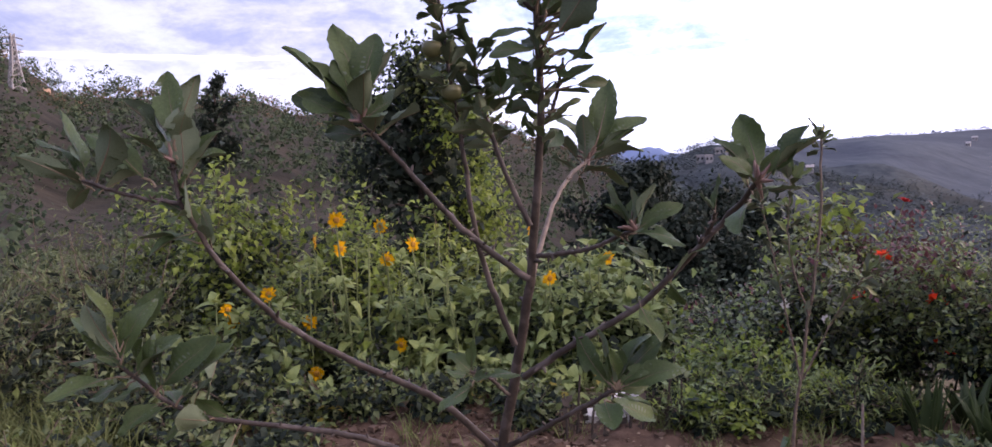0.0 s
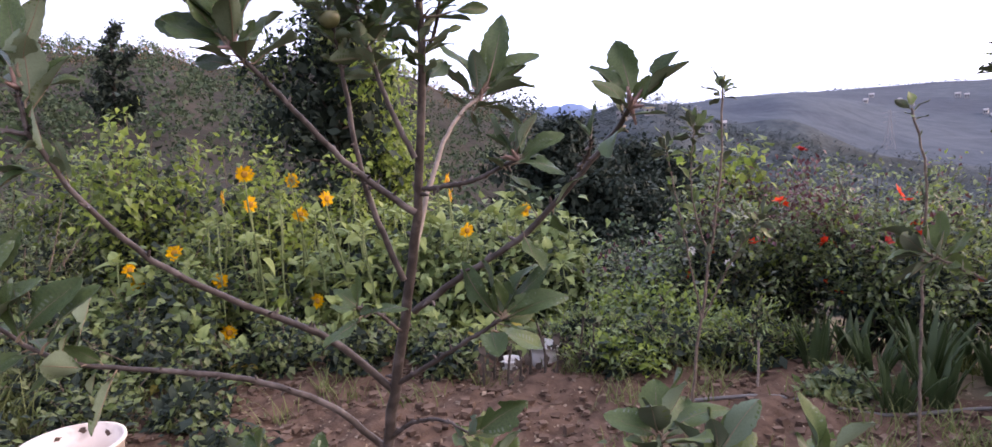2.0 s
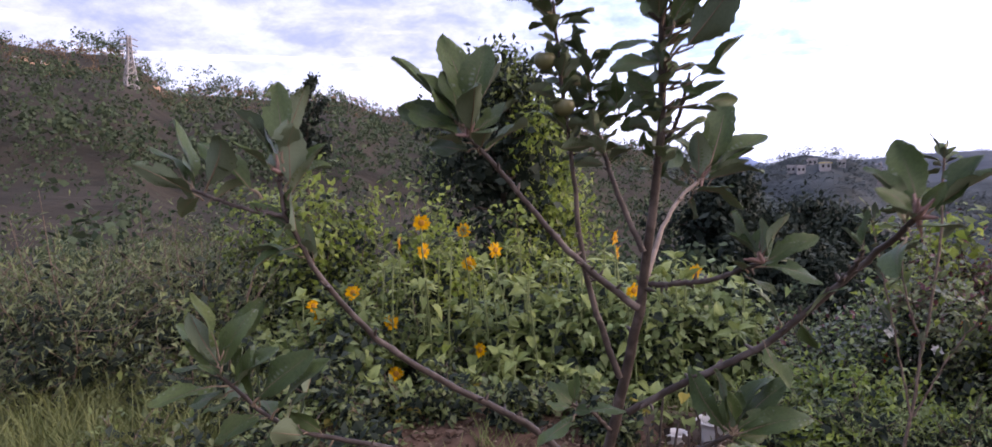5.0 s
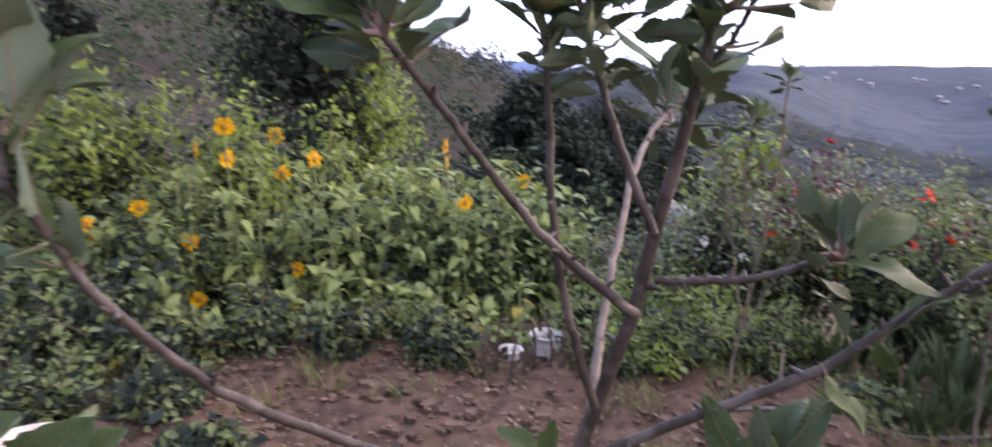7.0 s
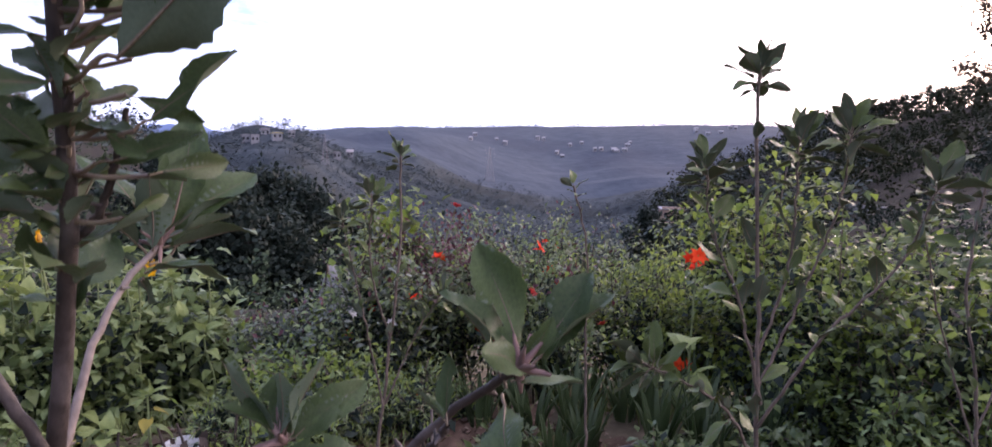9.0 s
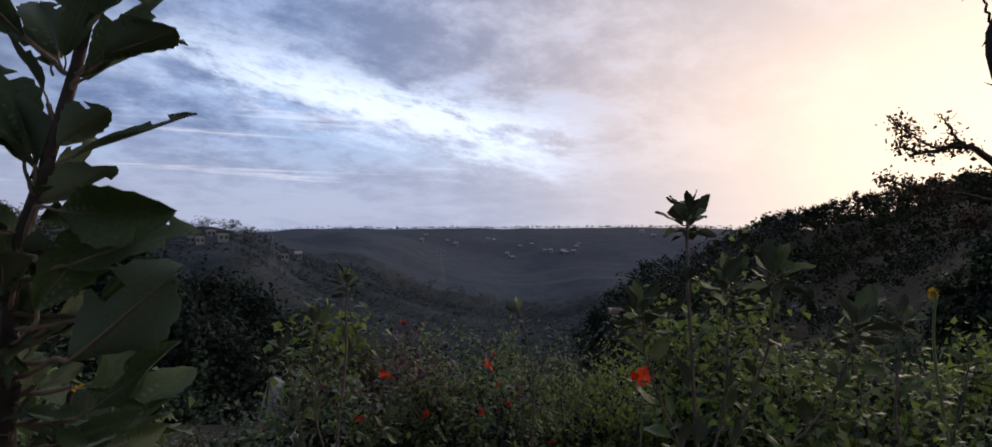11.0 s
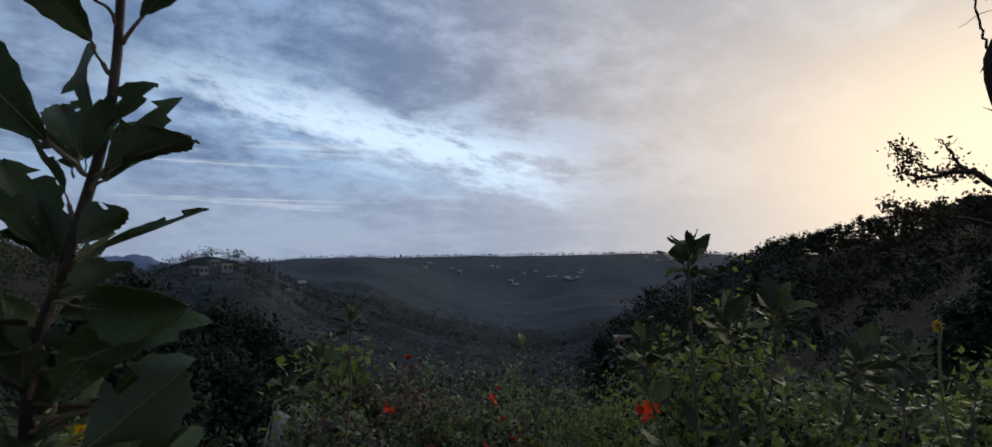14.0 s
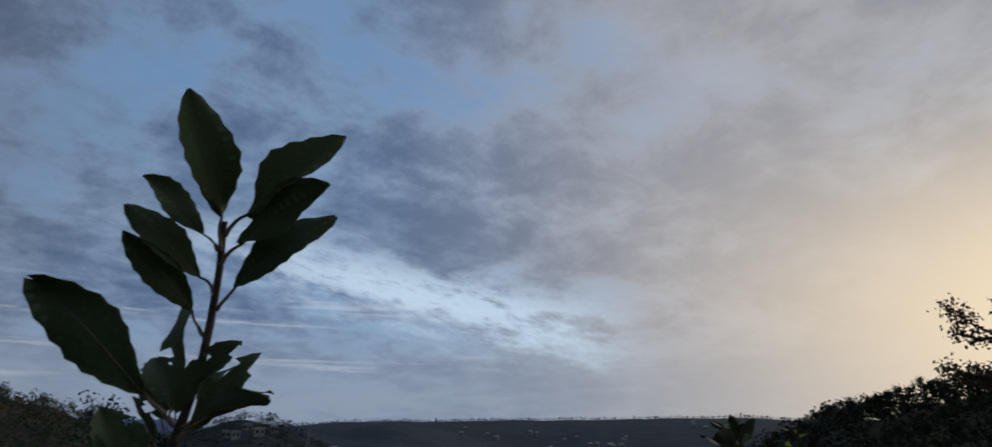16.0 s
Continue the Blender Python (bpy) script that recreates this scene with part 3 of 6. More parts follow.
def woods(name, label, mat, seed, n, az, rad, height, clumps, clump, up=0.5):
    """A wood on the hillside: every tree a crown of many small leaf clumps in uneven boughs, over a trunk."""
    rng = np.random.default_rng(seed)
    a = np.radians(rng.uniform(*az, n))
    r = np.sqrt(rng.uniform(rad[0] ** 2, rad[1] ** 2, n)) if rad[1] / rad[0] < 4 else np.exp(rng.uniform(math.log(rad[0]), math.log(rad[1]), n))
    x, y = r * np.sin(a), r * np.cos(a)
    ok = np.ones(n, bool)
    for ca, cr, cw in CLEARINGS:
        ok &= ~((np.abs(np.degrees(a) - ca) < cw) & (r > cr * 0.84) & (r < cr * 1.04))
    x, y, r = x[ok], y[ok], r[ok]
    n = len(x)
    z = land(x, y)
    h = rng.uniform(*height, n) * rng.choice([0.6, 0.8, 1.0, 1.25], n)
    boughs = 5
    bo = rng.normal(0, 1, (n, boughs, 3)) * np.array([0.24, 0.24, 0.18]) + np.array([0, 0, 0.62])
    pick = rng.integers(0, boughs, (n, clumps))
    c = np.take_along_axis(bo, pick[..., None].repeat(3, 2), 1)
    d = unit(rng.normal(0, 1, (n, clumps, 3)))
    c = c + d * rng.uniform(0.09, 0.2, (n, clumps, 1))
    c[..., 2] = np.maximum(c[..., 2], 0.02)
    P = np.stack([x, y, z], -1)[:, None] + c * h[:, None, None]
    N = d + rng.normal(0, 0.5, d.shape) + np.array([0, 0, up])
    D = np.cross(N, rng.normal(0, 1, d.shape))
    S = (h[:, None] * rng.uniform(0.6, 1.3, (n, clumps)) * clump)
    v, f = place(*T_CARD, P.reshape(-1, 3), D.reshape(-1, 3), N.reshape(-1, 3), S.ravel(), S.ravel() * 1.3)
    s = Soup().add(v, f)
    tagged(part(name, s, mat, smooth=False), label, "woodland", kind="stuff")


CLEARINGS = []


def ground_at(az, el):
    """The place where the line of sight from the garden in that direction meets the land."""
    r = np.geomspace(20, 3000, 900)
    x, y = r * math.sin(radians(az)), r * math.cos(radians(az))
    z = land(x, y)
    hit = np.nonzero(z >= 1.5 + r * math.tan(radians(el)))[0]
    i = hit[0] if len(hit) else -1
    return float(x[i]), float(y[i]), float(z[i]), float(r[i])


def box(x0, x1, y0, y1, z0, z1, bevel=0.0):
    bm = bmesh.new()
    bmesh.ops.create_cube(bm, size=1)
    for v in bm.verts:
        v.co = ((x0 + x1) / 2 + v.co.x * (x1 - x0), (y0 + y1) / 2 + v.co.y * (y1 - y0), (z0 + z1) / 2 + v.co.z * (z1 - z0))
    if bevel:
        bmesh.ops.bevel(bm, geom=bm.edges[:], offset=bevel, segments=1, affect="EDGES")
    me = bpy.data.meshes.new("box")
    bm.to_mesh(me)
    bm.free()
    return me


def boxpart(name, dims, mat, parent, label="", bevel=0.0):
    me = box(*dims, bevel)
    me.materials.append(mat)
    return part(name, me, None, parent, label)


def house(az, el, w, d, storeys, wall, roof, label, pitched=False, windows=3):
    x, y, z, r = ground_at(az, el)
    CLEARINGS.append((az, r, math.degrees(w * 0.55 / r)))
    t = thing("house", (x, y, z - 0.4), label, "house", "houses across the valley")
    t.rotation_euler = (0, 0, radians(-az + 8 * math.sin(az * 7)))
    h = 2.9 * storeys + 0.4
    boxpart("wall", (-w / 2, w / 2, -d / 2, d / 2, -2.0, h), wall, t)
    if pitched:
        s = Soup()
        e = 0.5
        v = [(-w / 2 - e, -d / 2 - e, h), (w / 2 + e, -d / 2 - e, h), (w / 2 + e, d / 2 + e, h), (-w / 2 - e, d / 2 + e, h), (-w / 2 - e, 0, h + d * 0.28), (w / 2 + e, 0, h + d * 0.28)]
        s.add(v, [(0, 1, 5, 4), (2, 3, 4, 5), (0, 3, 2, 1)])
        s.add(v, [(0, 4, 3), (1, 2, 5)])
        part("roof", s, roof, t, smooth=False)
    else:
        rf = boxpart("roof", (-w / 2 - 0.35, w / 2 + 0.35, -d / 2 - 0.35, d / 2 + 0.35, h, h + 0.25), roof, t)
        boxpart("parapet", (-w / 2, w / 2, -d / 2, -d / 2 + 0.2, h + 0.25, h + 0.8), wall, rf)
    for k in range(storeys):
        for j in range(windows):
            c = (j + 0.5) / windows * w - w / 2
            boxpart("window", (c - 0.5, c + 0.5, -d / 2 - 0.06, -d / 2 + 0.05, 1.2 + 2.9 * k, 2.5 + 2.9 * k), M["glass"], t)


house(52.3, -5.9, 6.2, 7, 1, M["house_wall"], M["house_roof"], "tan plastered house with a flat roof among trees", windows=3)
house(50.9, -6.0, 4, 5, 1, M["house_pale"], M["house_roof"], "small grey house beside the tan one", windows=2)
rng_h = random.Random(5)
for az, el, w in ((19.0, 0.7, 5), (19.9, 0.4, 5), (18.2, 0.1, 4), (17.6, 0.2, 4), (21.0, 0.5, 4), (24.5, -1.2, 4), (25.6, -1.0, 4)):
    house(az, el, w, 6, 1, M["house_pale"], M["yellow_roof"] if az == 19.9 else M["house_roof"], "pale hillside house with a " + ("yellow" if az == 19.9 else "grey") + " roof", pitched=rng_h.random() < 0.5, windows=2)
for k in range(24):
    az = (36.0, 38.0, 41.5, 44.5, 46.0, 47.2, 48.0, 49.0, 55.5, 57.0, 53.5, 42.8)[k % 12] + rng_h.uniform(-0.6, 0.6)
    el = (0.6, 0.3, 0.5, 0.1, -0.5, -0.3, -0.2, 0.1, 1.1, 1.3, 1.2, -0.9)[k % 12] + rng_h.uniform(-0.25, 0.25)
    house(az, el, rng_h.uniform(3.5, 6), 6, 1, M["house_pale"], M["house_pale"], "small white house on the far hillside", pitched=True, windows=2)


def pylon(az, el, h):
    x, y, z, r = ground_at(az, el)
    CLEARINGS.append((az, r, math.degrees(2.0 / r)))
    t = thing("pylon", (x, y, z), "slender lattice steel pylon on the hillside", "pylon", "pylons")
    t.rotation_euler = (0, 0, radians(-az + 20))
    b = h * 0.11
    for sx in (-1, 1):
        for sy in (-1, 1):
            v, f = tube([(sx * b, sy * b, -0.3), (sx * b * 0.35, sy * b * 0.35, h * 0.62), (0.15 * sx, 0.15 * sy, h)], 0.11, 0.06, 4)
            part("leg", Soup().add(v, f), M["steel"], t)
    s = Soup()
    for k in range(9):
        u, w2 = h * k / 9.5, h * (k + 1) / 9.5
        bu, bw = b * max(0.12, 1 - u / h * 1.02), b * max(0.12, 1 - w2 / h * 1.02)
        for sx, sy, ex, ey in ((-1, -1, 1, -1), (1, -1, 1, 1), (1, 1, -1, 1), (-1, 1, -1, -1)):
            v, f = tube([(sx * bu, sy * bu, u), (ex * bw, ey * bw, w2)], 0.05, 0.05, 4)
            s.add(v, f)
            v, f = tube([(ex * bu, ey * bu, u), (sx * bw, sy * bw, w2)], 0.05, 0.05, 4)
            s.add(v, f)
    tagged(part("bracing", s, M["steel"], t), kind="stuff")
    for zz in (0.68, 0.8, 0.92):
        v, f = tube([(-b * 1.5, 0, h * zz), (0, 0, h * (zz + 0.03)), (b * 1.5, 0, h * zz)], 0.07, 0.07, 4)
        part("arm", Soup().add(v, f), M["steel"], t)


pylon(-33.9, 7.0, 5.5)
pylon(23.6, -1.8, 16)
pylon(37.2, -3.0, 26)


def road_wall():
    x0, y0, z0, r0 = ground_at(65.2, -4.9)
    x1, y1 = (r0 * 0.98 * f(radians(71.6)) for f in (math.sin, math.cos))
    CLEARINGS.append((68.4, r0, 4.0))
    t = thing("retaining_wall", (x0, y0, z0), "grey concrete wall of a road with posts on it", "wall")
    dx, dy = x1 - x0, y1 - y0
    ln = math.hypot(dx, dy)
    t.rotation_euler = (0, 0, math.atan2(dy, dx))
    boxpart("wall", (0, ln, -0.2, 0.25, -4, 0.9), M["concrete"], t)
    boxpart("coping", (-0.05, ln + 0.05, -0.3, 0.35, 0.9, 1.05), M["house_pale"], t)
    for k in range(7):
        boxpart("post", (ln * (0.55 + 0.06 * k), ln * (0.55 + 0.06 * k) + 0.18, -0.1, 0.08, 1.05, 1.05 + 0.5 + 0.2 * (k % 3)), M["concrete"], t)


road_wall()


def terrace_wall():
    x0, y0, z0, r0 = ground_at(-41.0, 8.3)
    x1, y1, z1, r1 = ground_at(-31.6, 6.5)
    t = thing("terrace_wall", (x0, y0, z0), "pale stone terrace wall below the crest of the hill", "wall")
    d = np.array([x1 - x0, y1 - y0, z1 - z0])
    n = 22
    side = unit(np.cross(d, (0, 0, 1.0)))
    for k in range(n):
        a, b = d * k / n, d * (k + 1) / n
        hb = 0.9 + 0.35 * math.sin(k * 2.3)
        c = np.array([a - side * 0.3, b - side * 0.3, b + side * 0.3, a + side * 0.3])
        v = np.concatenate([c + (0, 0, -2.0), c + (0, 0, hb)])
        part("wall_block", Soup().add(v, [(0, 3, 2, 1), (4, 5, 6, 7), (0, 1, 5, 4), (1, 2, 6, 5), (2, 3, 7, 6), (3, 0, 4, 7)]), M["house_wall"] if k % 3 else M["concrete"], t, smooth=False)


terrace_wall()

woods("hillside_woods", "olive-green trees and scrub covering the hillside", M["wood_near"], 1, 1700, (-48, 14), (45, 185), (1.3, 2.8), 44, 0.125)
woods("hillside_scrub", "brownish low scrub on the upper hillside", M["wood_brown"], 2, 1500, (-48, 12), (95, 190), (0.9, 2.1), 30, 0.16)
woods("right_hill_woods", "trees covering the spur of the hill, coloured as dark silhouettes", M["wood_dark"], 3, 1750, (50, 100), (70, 270), (3.2, 6.5), 58, 0.130)
woods("valley_woods", "trees filling the valley slopes, coloured grey-green for haze", M["wood_mid"], 4, 2300, (8, 66), (75, 235), (3.0, 6.0), 44, 0.120, 1.6)
woods("hamlet_hill_woods", "green woods on the hill with the hamlet, haze put into their colour", M["wood_haze"], 8, 9500, (4, 66), (225, 480), (2.5, 5.5), 18, 0.22, 3.0)
woods("far_woods", "woods on the far ridge, coloured blue-green for haze", M["wood_far"], 5, 1500, (8, 72), (1190, 1330), (2.5, 5), 20, 0.26, 1.0)
woods("slope_scrub", "low dark scrub on the slope below the garden", M["wood_near"], 6, 700, (-52, 104), (11.5, 60), (0.7, 1.6), 80, 0.105)
woods("sunset_slope_woods", "dark trees close by on the sunset side", M["leaf_dark_and_shade"], 7, 260, (66, 108), (30, 105), (1.6, 3.2), 140, 0.082)

woods("crest_trees", "thin row of trees along the crest of the hill", M["wood_near"], 16, 60, (-37, -23.5), (142, 158), (3.0, 5.0), 90, 0.085)
woods("ridge_trees", "small trees along the crest of the hamlet hill", M["wood_mid"], 14, 200, (17, 40), (380, 470), (3, 6), 50, 0.12)
woods("skyline_pines", "pines along the crest of the spur, coloured as dark silhouettes", M["wood_dark"], 15, 150, (63, 84), (195, 275), (4, 7), 90, 0.10)

# ---- plants: tools ----


def apple_leaf_mesh(name, seed, fold, curl, bites, width=0.52, kind="apple"):
    """A toothed oval leaf on its stalk, length 1 from stalk to tip, with a dark upper and a pale felted lower face."""
    rng = np.random.default_rng(seed)
    nu, half = 15, 2
    u = np.linspace(0, 1, nu)
    w = width * 0.54 * np.clip(np.sin(np.pi * u ** 1.02), 0, 1) ** 0.66 * (0.72 + 0.28 * np.minimum(1, u * 2.2))
    w[-1] = width * 0.03
    grid = []
    for i in range(nu):
        for j in range(-half, half + 1):
            s = j / half
            edge = 1 + (0.06 if i % 2 else -0.05) * (abs(j) == half)
            xx = w[i] * s * edge
            zz = fold * abs(xx) - 0.35 * fold * abs(xx) * abs(s) + 0.035 * math.sin(8 * u[i] + 2.4 * seed) * abs(s) ** 1.5 + 0.02 * math.sin(5 * u[i] + 3 * s + seed)
            tw = 0.55 * math.sin(seed * 1.7) * u[i]
            xx, zz = xx * math.cos(tw) - zz * math.sin(tw), xx * math.sin(tw) + zz * math.cos(tw) - curl * u[i] ** 2
            grid.append((xx + 0.045 * math.sin(2.4 * u[i] + seed), 0.15 + 0.85 * u[i], zz))
    grid = np.array(grid)
    cols = 2 * half + 1
    faces = []
    centres = [(rng.choice([-1, 1]) * rng.uniform(0.5, 1.0), rng.uniform(0.2, 0.95), rng.uniform(0.07, 0.15)) for _ in range(bites)]
    for i in range(nu - 1):
        for j in range(cols - 1):
            a, b = (j + 0.5) / (cols - 1) * 2 - 1, (i + 0.5) / (nu - 1)
            if any(math.hypot((a - p) * 0.4, b - q) < r for p, q, r in centres):
                continue
            faces.append((i * cols + j, i * cols + j + 1, (i + 1) * cols + j + 1, (i + 1) * cols + j))
    s = Soup()
    s.add(grid, faces, 0)
    s.add(grid - np.array([0, 0, 0.006]), [f[::-1] for f in faces], 1)
    st = curve_pts([(0, 0, 0), (0, 0.08, 0.012), (grid[half][0], 0.16, grid[half][2] - 0.003)], 6)
    v, f = tube(st, 0.018, 0.013, 5)
    s.add(v, f, 2)
    mid = grid[half::cols] - np.array([0, 0, 0.004])
    v, f = tube(mid, 0.012, 0.003, 4)
    s.add(v, f, 2)
    return s.mesh(name, [M[kind + "_top"], M[kind + "_under"], M["petiole"]])


LEAVES = [apple_leaf_mesh("apple_leaf", k, 0.25 + 0.16 * (k % 4), -0.04 + 0.07 * (k % 5), b, 0.39 + 0.035 * (k % 4)) for k, b in enumerate((0, 1, 0, 2, 0, 3, 0, 1, 0, 2))]
SLIM = [apple_leaf_mesh("slim_leaf", k + 20, 0.3 + 0.12 * (k % 3), 0.05 + 0.09 * (k % 4), k % 2, 0.30 + 0.03 * (k % 3)) for k in range(6)]

TUFT = LEAVES + SLIM * 2
SAPLING = [apple_leaf_mesh("sapling_leaf", k + 20, 0.3 + 0.12 * (k % 3), 0.05 + 0.09 * (k % 4), k % 2, 0.32 + 0.04 * (k % 3), "sapling") for k in range(6)]
SHOOT = [apple_leaf_mesh("shoot_leaf", k + 40, 0.25 + 0.12 * (k % 3), 0.02 + 0.09 * (k % 4), k % 2, 0.42 + 0.04 * (k % 3), "sapling") for k in range(5)] + LEAVES[:3]


def add_leaf(parent, base, tip, up, rng, meshes=LEAVES, name="leaf"):
    """One leaf from base to tip, its upper face turned towards up."""
    base, tip = Vector(base), Vector(tip)
    d = tip - base
    ob = new(name, meshes[int(rng.integers(len(meshes)))])
    ob.parent = parent
    ln = d.length
    ob.matrix_basis = Matrix.Translation(base) @ (aim(d, up).to_4x4() @ Matrix.Diagonal((ln * rng.uniform(0.9, 1.1), ln, ln, 1)))
    return ob


def whorl(parent, tip, axis, n, length, rng, lo=20, hi=75, back=0.03, meshes=LEAVES):
    """A tuft of n leaves round the end of a shoot."""
    ax = Vector(axis).normalized()
    side = ax.orthogonal().normalized()
    for k in range(n):
        a = radians(k * 137.5 + rng.uniform(-25, 25))
        t = radians(lo + (hi - lo) * (k / max(1, n - 1)) + rng.uniform(-10, 10))
        rad = Matrix.Rotation(a, 3, ax) @ side
        d = (ax * math.cos(t) + rad * math.sin(t)).normalized()
        d.z -= 0.12 * math.sin(t)
        base = Vector(tip) - ax * back * (k / n)
        add_leaf(parent, base, base + d * length * rng.uniform(0.6, 1.2), ax + Vector((0, 0, 0.25)) + Vector(rng.normal(0, 0.4, 3)), rng, meshes)


def along(parent, pts, n, length, rng, t0=0.3, t1=1.0, ang=45, meshes=LEAVES):
    """n leaves set spirally along a shoot."""
    p = curve_pts(pts, 40)
    for k in range(n):
        i = int((t0 + (t1 - t0) * k / n) * 38)
        ax = Vector(p[i + 1] - p[i]).normalized()
        rad = Matrix.Rotation(radians(k * 137.5 + rng.uniform(-20, 20)), 3, ax) @ ax.orthogonal().normalized()
        t = radians(ang + rng.uniform(-32, 38))
        d = ax * math.cos(t) + rad * math.sin(t)
        add_leaf(parent, p[i], Vector(p[i]) + d * length * rng.uniform(0.45, 1.2), ax + Vector((0, 0, 0.3)) + Vector(rng.normal(0, 0.5, 3)), rng, meshes)


def buds(pts, r, n, rng, s):
    """Small knots and buds along a branch."""
    p = curve_pts(pts, 60)
    for k in range(n):
        i = int(rng.uniform(4, 55))
        d = unit(rng.normal(0, 1, 3) + np.array([0, 0, 0.6]))
        v, f = tube([p[i], p[i] + d * r * 1.5, p[i] + d * r * 2.2], r * 0.55, r * 0.15, 5)
        s.add(v, f)


# ---- the young apple tree ----


def apple_tree():
    rng = np.random.default_rng(11)
    tree = thing("apple_tree", (0, 0, 0), "young apple tree, bare dark branches with leaf tufts at their ends", "tree")
    trunk = [(-0.02, 1.17, -0.02), (0.005, 1.13, 0.45), (0.035, 1.09, 0.846), (0.055, 1.056, 0.96), (0.084, 1.022, 1.105), (0.103, 0.988, 1.227), (0.117, 0.954, 1.368),
             (0.122, 0.92, 1.475), (0.118, 0.893, 1.564), (0.135, 0.866, 1.655), (0.145, 0.85, 1.735), (0.140, 0.833, 1.80)]
    s = Soup()
    v, f = tube(curve_pts(trunk, 60, 0.0008, rng), 0.0145, 0.0022, 10)
    s.add(v, f)
    buds(trunk, 0.008, 26, rng, s)
    part("trunk", s, M["bark"], tree)
    lines = {
        "L1": ([(0.055, 1.06, 0.955), (-0.028, 1.03, 1.052), (-0.137, 0.99, 1.125), (-0.215, 0.95, 1.19), (-0.27, 0.91, 1.27), (-0.303, 0.88, 1.35)], 0.0085, 0.0045),
        "L1b": ([(-0.303, 0.88, 1.35), (-0.36, 0.88, 1.362), (-0.414, 0.883, 1.381)], 0.0042, 0.003),
        "L1c": ([(-0.303, 0.88, 1.35), (-0.31, 0.885, 1.39), (-0.312, 0.89, 1.42)], 0.0042, 0.003),
        "L2": ([(0.03, 1.09, 0.858), (-0.041, 1.062, 0.943), (-0.146, 1.034, 1.003), (-0.283, 1.006, 1.041), (-0.361, 0.978, 1.072), (-0.427, 0.951, 1.143)], 0.0085, 0.004),
        "L3": ([(0.101, 0.975, 1.229), (0.034, 0.975, 1.283), (-0.045, 0.965, 1.373), (-0.102, 0.95, 1.442)], 0.0072, 0.0042),
        "S": ([(0.08, 1.0, 1.135), (0.051, 0.995, 1.221), (0.033, 0.99, 1.299), (0.024, 0.985, 1.389), (0.01, 0.98, 1.5), (0.0, 0.97, 1.6)], 0.0068, 0.003),
        "JR": ([(0.105, 0.96, 1.3), (0.077, 0.971, 1.367), (0.058, 0.986, 1.427), (0.047, 1.0, 1.474), (0.04, 1.01, 1.55)], 0.006, 0.003),
        "jT": ([(0.113, 0.969, 1.259), (0.176, 0.934, 1.27), (0.227, 0.905, 1.295)], 0.0055, 0.004),
        "R1": ([(0.091, 1.0, 1.09), (0.153, 0.961, 1.142), (0.225, 0.923, 1.192), (0.291, 0.884, 1.265), (0.328, 0.84, 1.321), (0.336, 0.802, 1.349)], 0.0075, 0.0048),
        "R1b": ([(0.291, 0.86, 1.28), (0.296, 0.835, 1.3), (0.297, 0.822, 1.316)], 0.0035, 0.003),
        "R2": ([(0.062, 1.05, 0.972), (0.13, 0.99, 1.029), (0.203, 0.93, 1.09)], 0.0065, 0.004),
        "low": ([(0.041, 1.08, 0.877), (0.086, 1.04, 0.915), (0.126, 1.0, 0.928), (0.16, 0.98, 0.915)], 0.006, 0.003),
        "side": ([(0.121, 0.945, 1.424), (0.135, 0.927, 1.443), (0.142, 0.914, 1.468), (0.148, 0.903, 1.501)], 0.0042, 0.0026),
        "tw": ([(0.073, 1.03, 1.053), (0.041, 0.99, 1.095), (0.02, 0.95, 1.116)], 0.004, 0.0028),
    }
    for pts, r0, r1 in lines.values():
        s = Soup()
        v, f = tube(curve_pts(pts, 28, 0.0006, rng), r0 * 0.66, r1 * 0.62, 8)
        s.add(v, f)
        buds(pts, r1 * 1.25, 12, rng, s)
        part("branch", s, M["bark"], tree)
    s = Soup()
    pale = [(0.083, 1.02, 1.1), (0.105, 1.063, 1.19), (0.135, 1.107, 1.28), (0.175, 1.16, 1.35), (0.219, 1.2, 1.387)]
    v, f = tube(curve_pts(pale, 26, 0.0008, rng), 0.0046, 0.0028, 8)
    s.add(v, f)
    buds(pale, 0.004, 10, rng, s)
    part("branch", s, M["bark_pale"], tree, "pale grey young shoot")

